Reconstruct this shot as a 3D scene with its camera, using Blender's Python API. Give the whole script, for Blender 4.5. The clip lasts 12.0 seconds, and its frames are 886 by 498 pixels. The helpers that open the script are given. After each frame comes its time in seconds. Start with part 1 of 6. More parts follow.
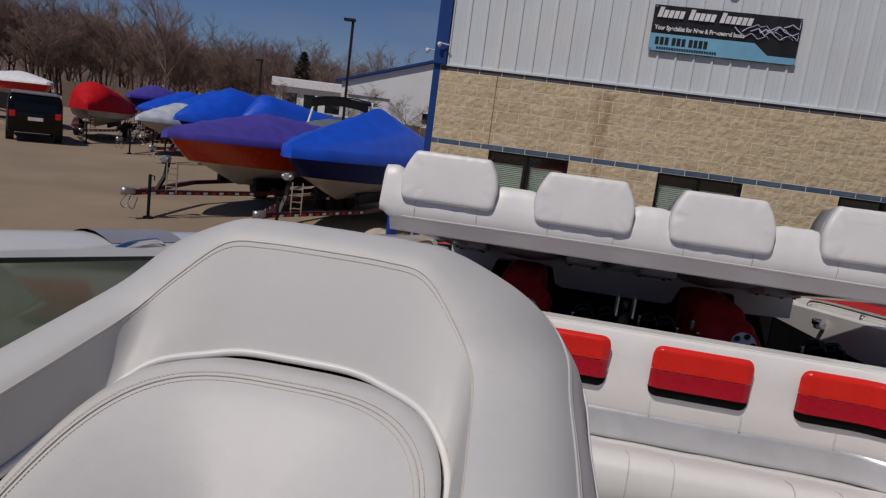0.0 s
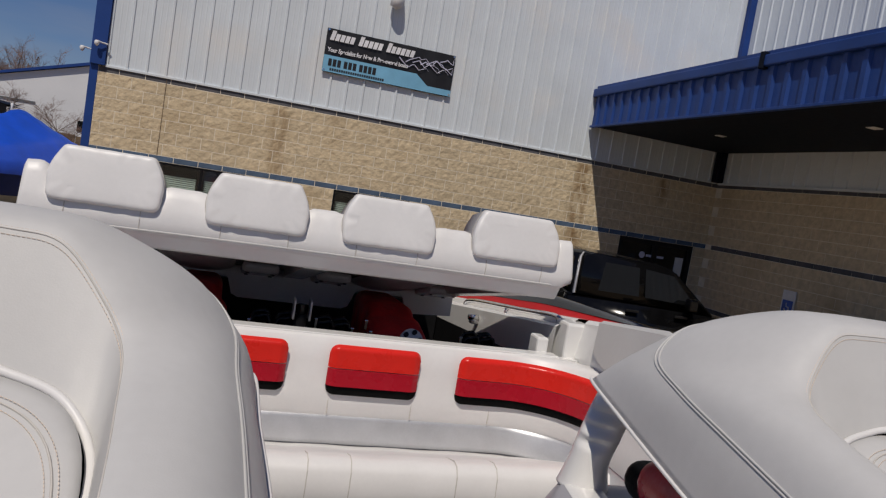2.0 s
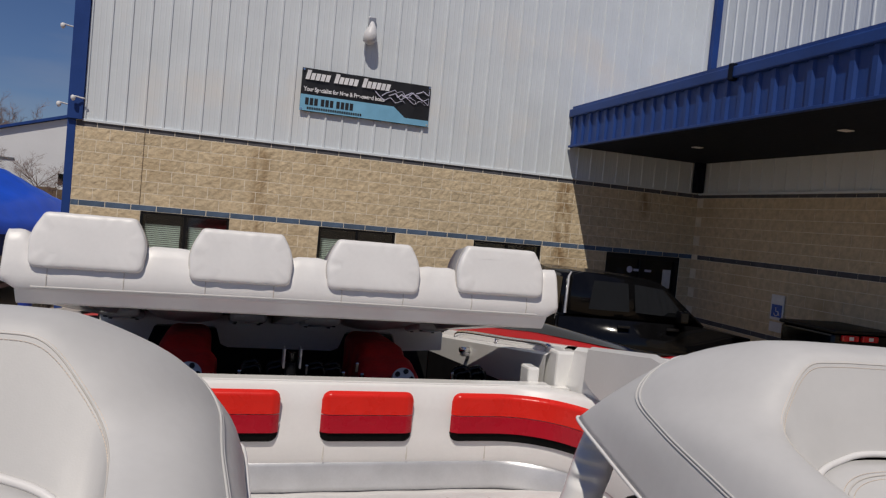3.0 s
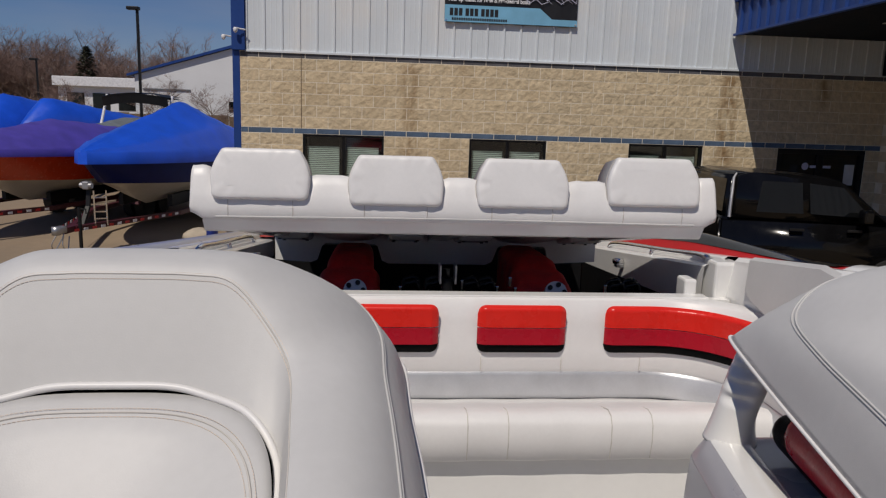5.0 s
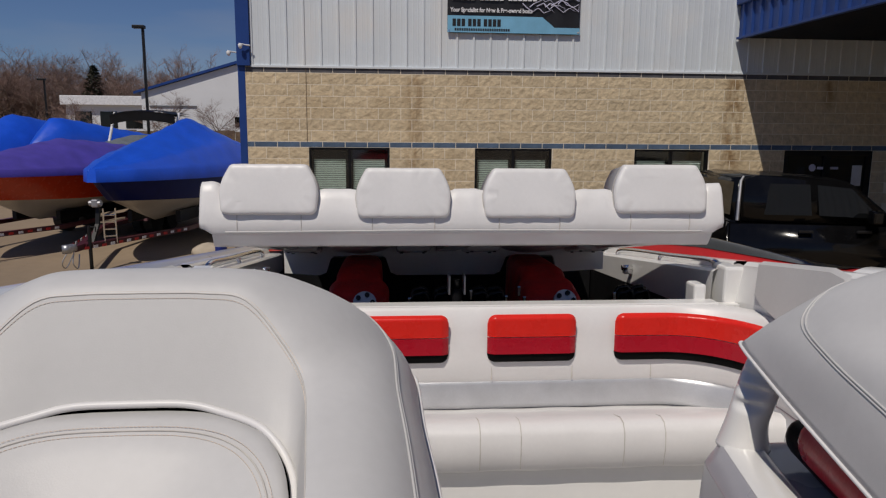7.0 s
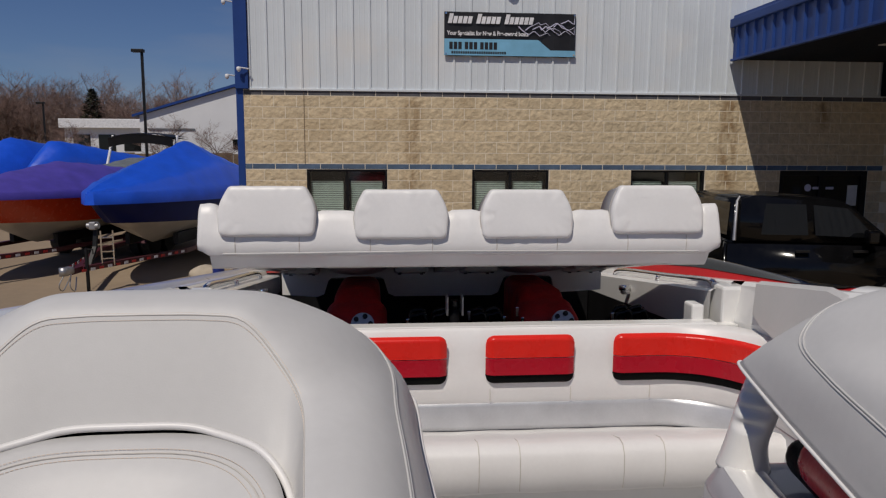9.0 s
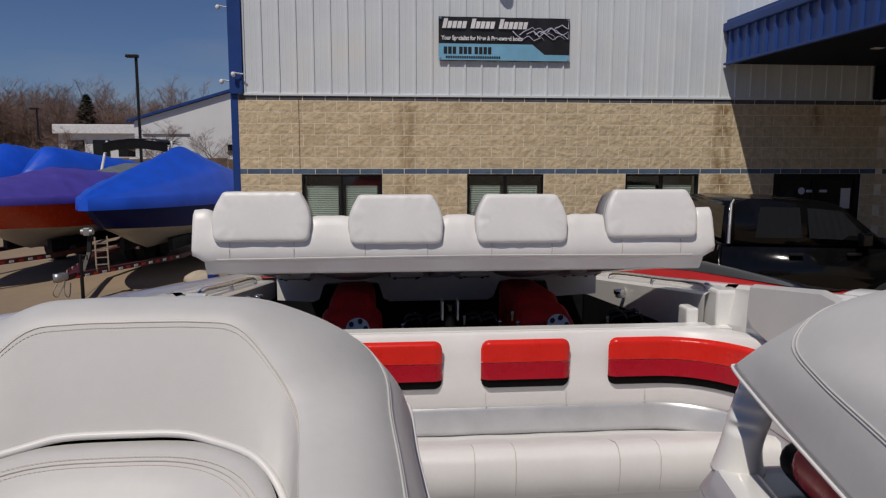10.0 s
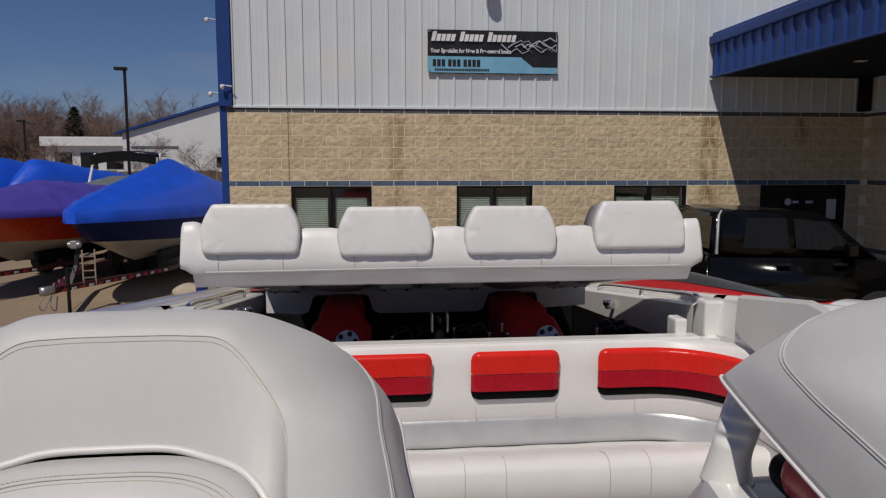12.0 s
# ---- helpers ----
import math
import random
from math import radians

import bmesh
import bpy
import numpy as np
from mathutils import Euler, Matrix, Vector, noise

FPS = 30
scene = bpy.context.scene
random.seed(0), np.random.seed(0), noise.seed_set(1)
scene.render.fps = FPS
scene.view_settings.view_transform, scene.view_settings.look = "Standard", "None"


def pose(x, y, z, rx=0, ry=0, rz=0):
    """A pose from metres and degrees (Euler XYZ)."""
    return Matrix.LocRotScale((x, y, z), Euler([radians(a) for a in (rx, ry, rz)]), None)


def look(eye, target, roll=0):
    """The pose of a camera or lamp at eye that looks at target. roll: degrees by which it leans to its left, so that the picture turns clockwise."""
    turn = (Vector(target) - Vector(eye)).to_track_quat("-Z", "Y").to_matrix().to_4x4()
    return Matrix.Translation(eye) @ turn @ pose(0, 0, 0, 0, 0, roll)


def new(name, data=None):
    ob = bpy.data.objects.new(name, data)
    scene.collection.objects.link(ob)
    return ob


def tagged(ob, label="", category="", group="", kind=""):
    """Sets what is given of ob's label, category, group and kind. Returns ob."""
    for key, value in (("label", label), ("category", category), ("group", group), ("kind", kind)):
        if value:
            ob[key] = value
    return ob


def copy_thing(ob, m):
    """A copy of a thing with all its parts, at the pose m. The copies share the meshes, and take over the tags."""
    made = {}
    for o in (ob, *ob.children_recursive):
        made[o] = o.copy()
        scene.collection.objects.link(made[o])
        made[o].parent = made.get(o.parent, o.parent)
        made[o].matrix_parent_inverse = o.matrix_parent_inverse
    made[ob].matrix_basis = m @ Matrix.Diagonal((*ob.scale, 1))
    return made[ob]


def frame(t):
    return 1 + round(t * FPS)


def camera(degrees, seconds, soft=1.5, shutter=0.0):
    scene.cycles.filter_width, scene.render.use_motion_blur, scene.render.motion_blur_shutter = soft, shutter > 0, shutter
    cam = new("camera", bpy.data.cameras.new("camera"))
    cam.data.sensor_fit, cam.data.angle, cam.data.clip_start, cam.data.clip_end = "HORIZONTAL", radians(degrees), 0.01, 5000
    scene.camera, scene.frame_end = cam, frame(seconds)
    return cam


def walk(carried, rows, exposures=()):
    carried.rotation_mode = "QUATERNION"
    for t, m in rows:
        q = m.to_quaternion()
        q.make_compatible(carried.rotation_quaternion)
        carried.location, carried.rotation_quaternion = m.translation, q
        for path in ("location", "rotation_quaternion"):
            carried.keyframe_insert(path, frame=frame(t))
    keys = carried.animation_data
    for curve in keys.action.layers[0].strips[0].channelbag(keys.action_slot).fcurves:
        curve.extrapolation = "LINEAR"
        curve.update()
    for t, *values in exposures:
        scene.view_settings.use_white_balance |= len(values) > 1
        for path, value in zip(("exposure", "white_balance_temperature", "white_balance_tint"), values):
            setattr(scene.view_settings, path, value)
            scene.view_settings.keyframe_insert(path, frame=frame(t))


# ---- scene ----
cam = camera(64.1, 12.0, 1.25)
PATH = [
    (0, (2.444, -13.119, 2.444), (2.152, -11.169, 2.106), 7.4),
    (0.5, (2.433, -13.106, 2.441), (2.483, -11.127, 2.157), 8.1),
    (1, (2.446, -13.12, 2.424), (2.92, -11.188, 2.216), 8.9),
    (1.5, (2.462, -13.122, 2.431), (3.002, -11.204, 2.252), 5.4),
    (2, (2.469, -13.113, 2.385), (3.041, -11.203, 2.231), 9.4),
    (2.5, (2.47, -13.12, 2.402), (3.08, -11.219, 2.29), 9.3),
    (3, (2.476, -13.141, 2.436), (3.07, -11.233, 2.359), 5.4),
    (3.5, (2.472, -13.161, 2.451), (2.86, -11.207, 2.268), 5.5),
    (5.5, (2.485, -13.181, 2.478), (2.647, -11.222, 2.112), 1.3),
    (6, (2.484, -13.185, 2.479), (2.641, -11.224, 2.118), 0.8),
    (6.5, (2.48, -13.184, 2.48), (2.64, -11.222, 2.13), 0.7),
    (7, (2.48, -13.187, 2.481), (2.641, -11.222, 2.147), 0.5),
    (9, (2.479, -13.191, 2.481), (2.647, -11.217, 2.206), 0.3),
    (9.5, (2.478, -13.188, 2.482), (2.653, -11.214, 2.213), 0.3),
    (10, (2.481, -13.193, 2.483), (2.662, -11.218, 2.22), 0.1),
    (10.5, (2.481, -13.193, 2.482), (2.672, -11.219, 2.227), 0.2),
    (11, (2.484, -13.194, 2.482), (2.684, -11.219, 2.236), 0.1),
    (11.5, (2.483, -13.198, 2.484), (2.691, -11.222, 2.247), 0.2),
    (12, (2.482, -13.195, 2.484), (2.692, -11.22, 2.254), -0.0),
]
walk(cam, [(t, look(eye, target, roll)) for t, eye, target, roll in PATH], [(0, -0.36, 6650, 12), (1, -0.28, 6720, 11), (3, -0.08, 6880, 11), (6, -0.15, 6780, 11), (12, -0.18, 6820, 11)])

# ---- light ----
SUN_FROM = Vector((-5.6, -10.5, 18)).normalized()
world = bpy.data.worlds.new("daylight")
scene.world = world
world.use_nodes = True
wn, wl = world.node_tree.nodes, world.node_tree.links
sky = wn.new("ShaderNodeTexSky")
sky.sky_type, sky.sun_disc = "NISHITA", False
sky.sun_elevation, sky.sun_rotation = math.asin(SUN_FROM.z), math.atan2(SUN_FROM.x, SUN_FROM.y) % (2 * math.pi)
sky.altitude, sky.air_density, sky.dust_density, sky.ozone_density = 200, 1.0, 0.0, 5.0
wn["Background"].inputs[1].default_value = 0.057
tint = wn.new("ShaderNodeMix")
tint.data_type, tint.blend_type = "RGBA", "MULTIPLY"
tint.inputs["Factor"].default_value, tint.inputs[7].default_value = 1.0, (0.60, 0.69, 0.93, 1)
wl.new(sky.outputs[0], tint.inputs[6])
cloud, spread, veil = wn.new("ShaderNodeTexNoise"), wn.new("ShaderNodeMapRange"), wn.new("ShaderNodeMix")
where, flat = wn.new("ShaderNodeTexCoord"), wn.new("ShaderNodeMapping")
flat.inputs["Scale"].default_value = (1.0, 1.0, 5.0)
wl.new(where.outputs["Generated"], flat.inputs["Vector"])
wl.new(flat.outputs["Vector"], cloud.inputs["Vector"])
cloud.inputs["Scale"].default_value, cloud.inputs["Detail"].default_value = 2.2, 5.0
spread.inputs["From Min"].default_value, spread.inputs["From Max"].default_value, spread.inputs["To Max"].default_value = 0.5, 0.8, 0.4
wl.new(cloud.outputs["Fac"], spread.inputs["Value"])
veil.data_type = "RGBA"
wl.new(spread.outputs["Result"], veil.inputs["Factor"])
wl.new(tint.outputs[2], veil.inputs[6])
veil.inputs[7].default_value = (5.0, 5.2, 6.0, 1)
wl.new(veil.outputs[2], wn["Background"].inputs[0])
sun = new("sun", bpy.data.lights.new("sun", "SUN"))
sun.data.energy, sun.data.angle, sun.data.color = 3.05, radians(0.5), (1.0, 0.95, 0.88)
sun.matrix_world = look(SUN_FROM * 30, (0, 0, 0))


# ---- materials ----
def material(name, colour, rough=0.5, metal=0.0, vary=0.12, scale=6.0, bump=0.0, bump_scale=80.0, coat=0.0,
             second=None, stain=None, stain_scale=1.2, per_object=0.0, spec=0.5, transmit=0.0, relief=0.01, across=False):
    """A principled surface with stains at a large scale, grain at a small one, and relief."""
    mat = bpy.data.materials.new(name)
    mat.use_nodes = True
    nd, ln = mat.node_tree.nodes, mat.node_tree.links
    p = nd["Principled BSDF"]
    p.inputs["Roughness"].default_value, p.inputs["Metallic"].default_value = rough, metal
    p.inputs["Coat Weight"].default_value, p.inputs["Coat Roughness"].default_value = coat, 0.06
    p.inputs["Specular IOR Level"].default_value = spec
    p.inputs["Transmission Weight"].default_value = transmit
    where_on = nd.new("ShaderNodeNewGeometry").outputs["Position"] if across else nd.new("ShaderNodeTexCoord").outputs["Object"]

    def noise_tex(s, detail=4.0):
        n = nd.new("ShaderNodeTexNoise")
        n.inputs["Scale"].default_value, n.inputs["Detail"].default_value = s, detail
        ln.new(where_on, n.inputs["Vector"])
        return n.outputs["Fac"]

    def mixed(fac, a, b):
        m = nd.new("ShaderNodeMix")
        m.data_type = "RGBA"
        ln.new(fac, m.inputs["Factor"])
        for sock, c in ((m.inputs[6], a), (m.inputs[7], b)):
            if isinstance(c, tuple):
                sock.default_value = (*c, 1)
            else:
                ln.new(c, sock)
        return m.outputs[2]

    def ramp(fac, lo, hi):
        r = nd.new("ShaderNodeMapRange")
        r.inputs["From Min"].default_value, r.inputs["From Max"].default_value = lo, hi
        ln.new(fac, r.inputs["Value"])
        return r.outputs["Result"]

    dark = tuple(c * (1 - vary) for c in colour)
    light = tuple(min(1, c * (1 + vary)) for c in colour)
    out = mixed(ramp(noise_tex(scale), 0.3, 0.7), dark, second or light)
    grain = mixed(ramp(noise_tex(scale * 14), 0.3, 0.7), tuple([1 - vary * 0.6] * 3), (1.0, 1.0, 1.0))
    m = nd.new("ShaderNodeMix")
    m.data_type, m.blend_type = "RGBA", "MULTIPLY"
    m.inputs["Factor"].default_value = 1
    ln.new(out, m.inputs[6])
    ln.new(grain, m.inputs[7])
    out = m.outputs[2]
    if stain:
        out = mixed(ramp(noise_tex(stain_scale, 6), 0.56, 0.75), out, stain)
    if per_object:
        info, r = nd.new("ShaderNodeObjectInfo"), nd.new("ShaderNodeMapRange")
        r.inputs["To Min"].default_value, r.inputs["To Max"].default_value = 1 - per_object, 1 + per_object
        ln.new(info.outputs["Random"], r.inputs["Value"])
        hs = nd.new("ShaderNodeHueSaturation")
        ln.new(r.outputs["Result"], hs.inputs["Value"])
        ln.new(out, hs.inputs["Color"])
        out = hs.outputs["Color"]
    ln.new(out, p.inputs["Base Color"])
    rr = nd.new("ShaderNodeMapRange")
    rr.inputs["To Min"].default_value, rr.inputs["To Max"].default_value = max(0.0, rough - 0.06), min(1, rough + 0.08)
    ln.new(noise_tex(scale * 2), rr.inputs["Value"])
    ln.new(rr.outputs["Result"], p.inputs["Roughness"])
    if bump:
        b = nd.new("ShaderNodeBump")
        b.inputs["Strength"].default_value, b.inputs["Distance"].default_value = bump, relief
        ln.new(noise_tex(bump_scale, 6), b.inputs["Height"])
        ln.new(b.outputs["Normal"], p.inputs["Normal"])
    return mat


SEAT_VINYL = material("pale_grey_vinyl", (0.575, 0.57, 0.562), 0.48, vary=0.05, scale=5, bump=0.05, bump_scale=520)
VINYL = material("white_vinyl", (0.76, 0.748, 0.735), 0.40, vary=0.04, scale=5, bump=0.03, bump_scale=520)
VINYL_GREY = material("soft_grey_vinyl", (0.53, 0.525, 0.515), 0.5, vary=0.04, scale=5, bump=0.03, bump_scale=520)
DARK_VINYL = material("grey_band_vinyl", (0.28, 0.275, 0.28), 0.5, vary=0.05, bump=0.05, bump_scale=400)
SEAM = material("seam_thread", (0.58, 0.55, 0.51), 0.7)
STITCH = material("tan_thread", (0.76, 0.65, 0.55), 0.8)
GEL = material("white_gelcoat", (0.80, 0.795, 0.775), 0.2, vary=0.03, scale=3, coat=0.4)
GEL_GREY = material("grey_gelcoat", (0.36, 0.355, 0.385), 0.28, vary=0.05, scale=3, coat=0.3)
SILVER_GEL = material("silver_grey_gelcoat", (0.52, 0.52, 0.54), 0.3, vary=0.04, scale=3, coat=0.2)
SILVER = material("silver_vinyl", (0.50, 0.51, 0.53), 0.31, metal=0.35, vary=0.08, scale=9, bump=0.1, bump_scale=300)
RED_V = material("red_vinyl", (0.74, 0.022, 0.014), 0.27, vary=0.06, scale=7, bump=0.09, bump_scale=90, spec=0.35)
RED_V2 = material("deep_red_vinyl", (0.42, 0.005, 0.018), 0.27, vary=0.06, scale=7, bump=0.09, bump_scale=90, spec=0.35)
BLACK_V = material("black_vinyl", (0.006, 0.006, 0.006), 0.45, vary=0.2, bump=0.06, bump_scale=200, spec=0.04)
RED_GEL = material("red_gelcoat", (0.52, 0.012, 0.015), 0.4, vary=0.04, coat=0.03, spec=0.12)
BLACK_GLOSS = material("black_gloss_paint", (0.004, 0.004, 0.0045), 0.12, vary=0.2, coat=0.12, spec=0.25)
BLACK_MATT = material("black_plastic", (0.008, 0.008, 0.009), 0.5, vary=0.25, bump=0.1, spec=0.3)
CHROME = material("chrome", (0.8, 0.8, 0.8), 0.12, metal=1.0, vary=0.03)
STEEL = material("galvanised_steel", (0.45, 0.45, 0.46), 0.4, metal=0.8, vary=0.15)
RUBBER = material("tyre_rubber", (0.02, 0.02, 0.02), 0.8, vary=0.2, bump=0.3)
ENGINE_RED = material("red_engine_cover", (0.60, 0.02, 0.025), 0.55, vary=0.25, scale=10, bump=0.5, bump_scale=40)
LINER = material("grey_liner", (0.66, 0.66, 0.67), 0.45, vary=0.08, bump=0.1)
BLOCK = material("tan_split_face_block", (0.62, 0.50, 0.33), 0.9, vary=0.15, scale=9, bump=1.0, bump_scale=11, relief=0.03, across=True,
                 per_object=0.07, stain=(0.47, 0.36, 0.22), stain_scale=0.9)


def rust_streaks(mat, streaks):
    """Rusty runs down the facade, each given by its middle, half width, lowest and highest point and strength."""
    nd, ln = mat.node_tree.nodes, mat.node_tree.links
    p = nd["Principled BSDF"]
    base = p.inputs["Base Color"].links[0].from_socket
    place, split = nd.new("ShaderNodeNewGeometry"), nd.new("ShaderNodeSeparateXYZ")
    ln.new(place.outputs["Position"], split.inputs[0])
    tex, stretch = nd.new("ShaderNodeTexNoise"), nd.new("ShaderNodeMapping")
    stretch.inputs["Scale"].default_value = (1.0, 1.0, 0.35)
    ln.new(place.outputs["Position"], stretch.inputs["Vector"])
    ln.new(stretch.outputs["Vector"], tex.inputs["Vector"])
    tex.inputs["Scale"].default_value, tex.inputs["Detail"].default_value = 7.0, 7.0

    def calc(op, a, b=0.0):
        n = nd.new("ShaderNodeMath")
        n.operation = op
        for sock, v in zip(n.inputs, (a, b)):
            if isinstance(v, float):
                sock.default_value = v
            else:
                ln.new(v, sock)
        return n.outputs[0]

    def ramp(v, lo, hi):
        n = nd.new("ShaderNodeMapRange")
        n.interpolation_type = "SMOOTHSTEP"
        n.inputs["From Min"].default_value, n.inputs["From Max"].default_value = lo, hi
        ln.new(v, n.inputs["Value"])
        return n.outputs["Result"]
    rough_edge = calc("MULTIPLY", calc("SUBTRACT", tex.outputs["Fac"], 0.5), 0.35)
    total = None
    for x, half, z0, z1, strength in streaks:
        across = ramp(calc("ADD", calc("ABSOLUTE", calc("SUBTRACT", split.outputs["X"], x)), rough_edge), half, half * 0.25)
        down = calc("MULTIPLY", ramp(split.outputs["Z"], z0, z0 + 0.5), ramp(split.outputs["Z"], z1, z1 - 0.1))
        one = calc("MULTIPLY", calc("MULTIPLY", across, down), calc("MULTIPLY", ramp(tex.outputs["Fac"], 0.36, 0.62), strength))
        total = one if total is None else calc("MAXIMUM", total, one)
    m = nd.new("ShaderNodeMix")
    m.data_type = "RGBA"
    ln.new(total, m.inputs["Factor"])
    ln.new(base, m.inputs[6])
    m.inputs[7].default_value = (0.23, 0.135, 0.055, 1)
    ln.new(m.outputs[2], p.inputs["Base Color"])


rust_streaks(BLOCK, [(3.02, 0.27, 1.2, 3.45, 0.6), (9.06, 0.30, 1.5, 3.5, 0.85), (10.95, 0.2, 2.75, 3.5, 0.7), (3.95, 0.3, 3.1, 3.5, 0.4), (6.1, 0.35, 3.15, 3.5, 0.3)])
BLUE_BLOCK = material("blue_painted_block", (0.075, 0.12, 0.19), 0.8, vary=0.18, bump=0.4, bump_scale=60, per_object=0.12)
DARK_BLOCK = material("dark_slate_block", (0.10, 0.10, 0.11), 0.85, vary=0.2, bump=0.4, bump_scale=60, per_object=0.12)
MORTAR = material("mortar", (0.80, 0.72, 0.58), 0.95, vary=0.12, bump=0.4)
SIDING = material("white_metal_siding", (0.665, 0.715, 0.747), 0.38, vary=0.04, scale=1.5, stain=(0.72, 0.71, 0.68), stain_scale=0.6)
BLUE_TRIM = material("blue_painted_steel", (0.014, 0.052, 0.22), 0.45, spec=0.3, vary=0.12, scale=2)
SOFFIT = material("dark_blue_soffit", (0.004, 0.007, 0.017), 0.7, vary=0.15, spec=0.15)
FRAME_BLACK = material("black_aluminium", (0.007, 0.007, 0.008), 0.4, vary=0.2, spec=0.3)
SILL = material("concrete_sill", (0.44, 0.37, 0.28), 0.85, vary=0.12, bump=0.3)
BLIND = material("white_blind", (0.33, 0.385, 0.36), 0.6, vary=0.05)
ROOM_SHADE = material("room_shade", (0.05, 0.05, 0.055), 0.9)
PAPER = material("white_paper", (0.75, 0.75, 0.76), 0.6)
GROUND = material("tan_gravel_lot", (0.285, 0.215, 0.145), 0.95, vary=0.14, scale=0.35, bump=0.6, bump_scale=30,
                  stain=(0.21, 0.155, 0.105), stain_scale=0.12)
WRAP = material("blue_shrink_wrap", (0.008, 0.085, 0.62), 0.33, vary=0.12, scale=2.0, bump=0.35, bump_scale=5)
PURPLE = material("purple_canvas", (0.06, 0.042, 0.32), 0.75, vary=0.15, scale=3, bump=0.3, bump_scale=8)
RED_CANVAS = material("red_canvas", (0.52, 0.008, 0.014), 0.7, spec=0.15, vary=0.15, scale=3, bump=0.3, bump_scale=8)
CLEAR_WRAP = material("clear_shrink_wrap", (0.55, 0.58, 0.62), 0.3, vary=0.2, scale=3, bump=0.4, bump_scale=6)
NAVY = material("navy_gelcoat", (0.006, 0.012, 0.09), 0.35, vary=0.1, spec=0.12)
ORANGE = material("orange_gelcoat", (0.56, 0.042, 0.006), 0.25, vary=0.06, coat=0.2)
HULL_WHITE = material("chalky_white_hull", (0.50, 0.475, 0.42), 0.35, vary=0.12, scale=2, stain=(0.38, 0.34, 0.27))
MAROON = material("maroon_painted_steel", (0.07, 0.012, 0.02), 0.45, vary=0.2)
TAPE_RED = material("red_tape", (0.5, 0.02, 0.02), 0.5)
BARK = material("grey_brown_bark", (0.17, 0.125, 0.10), 0.95, vary=0.3, scale=3, bump=0.6, bump_scale=20)
TWIG = material("red_brown_twigs", (0.25, 0.165, 0.138), 0.95, vary=0.3, scale=0.6)
EVERGREEN = material("evergreen_leaves", (0.055, 0.055, 0.032), 0.8, vary=0.35, scale=4)
SHED_WHITE = material("white_shed_wall", (0.72, 0.73, 0.74), 0.6, vary=0.04, scale=0.5)
BROWN = material("brown_fence", (0.17, 0.12, 0.08), 0.9, vary=0.3)
BANNER_BLACK = material("black_banner_vinyl", (0.012, 0.012, 0.014), 0.45, vary=0.2)
BANNER_BLUE = material("light_blue_banner_ink", (0.19, 0.46, 0.66), 0.5, vary=0.1, scale=3)
INK_WHITE = material("white_ink", (0.8, 0.8, 0.82), 0.5)
INK_BLACK = material("black_ink", (0.012, 0.012, 0.015), 0.5)
LIGHT_INK = material("pale_violet_ink", (0.60, 0.60, 0.75), 0.5)
SIGN_BLUE = material("blue_sign", (0.02, 0.10, 0.45), 0.4)
TAIL_RED = material("red_tail_lamp", (0.6, 0.01, 0.015), 0.12, coat=0.8)
CAR_GLASS = material("tinted_car_glass", (0.005, 0.0055, 0.006), 0.04, vary=0.1, coat=0.1, spec=0.4)
GLASS = material("window_glass", (0.80, 0.86, 0.84), 0.02, vary=0.01, transmit=1.0)
TINT = material("green_tinted_glass", (0.42, 0.48, 0.36), 0.05, vary=0.02, transmit=0.45)
BLUE_PVC = material("blue_bollard_sleeve", (0.012, 0.045, 0.33), 0.4, vary=0.08)
GREY_COVER = material("grey_canvas", (0.13, 0.15, 0.17), 0.8, vary=0.2)
CARPET = material("grey_cockpit_carpet", (0.485, 0.48, 0.477), 0.95, vary=0.1, scale=10, bump=0.5, bump_scale=200)


# ---- mesh helpers ----
def thing(name, loc, label="", category="", group="", kind="", rz=0.0):
    ob = new(name)
    ob.empty_display_size = 0.1
    ob.matrix_world = pose(*loc, 0, 0, rz)
    return tagged(ob, label, category, group, kind)


def part(name, bm, mat, parent=None, label="", smooth=False, at=(0, 0, 0)):
    """Links a bmesh as one mesh object under a thing or a part; at: the thing's place, where the bmesh is in world coordinates."""
    me = bpy.data.meshes.new(name)
    if at != (0, 0, 0):
        bmesh.ops.translate(bm, verts=bm.verts, vec=-Vector(at))
    bmesh.ops.recalc_face_normals(bm, faces=bm.faces)
    bm.to_mesh(me)
    bm.free()
    me.materials.append(mat)
    if smooth:
        for f in me.polygons:
            f.use_smooth = True
    ob = new(name, me)
    ob.parent = parent
    return tagged(ob, label)


def box(bm, x0, y0, z0, x1, y1, z1, bevel=0.0, seg=2, m=None):
    made = bmesh.ops.create_cube(bm, size=1)["verts"]
    for v in made:
        v.co = Vector(((x0 + x1) / 2 + v.co.x * (x1 - x0), (y0 + y1) / 2 + v.co.y * (y1 - y0), (z0 + z1) / 2 + v.co.z * (z1 - z0)))
    if bevel:
        edges = list({e for v in made for e in v.link_edges})
        made = bmesh.ops.bevel(bm, geom=edges, offset=bevel, segments=seg, affect="EDGES", profile=0.5)["verts"]
    if m is not None:
        bmesh.ops.transform(bm, matrix=m, verts=[v for v in bm.verts if v in set(made)])
    return bm


def B():
    return bmesh.new()


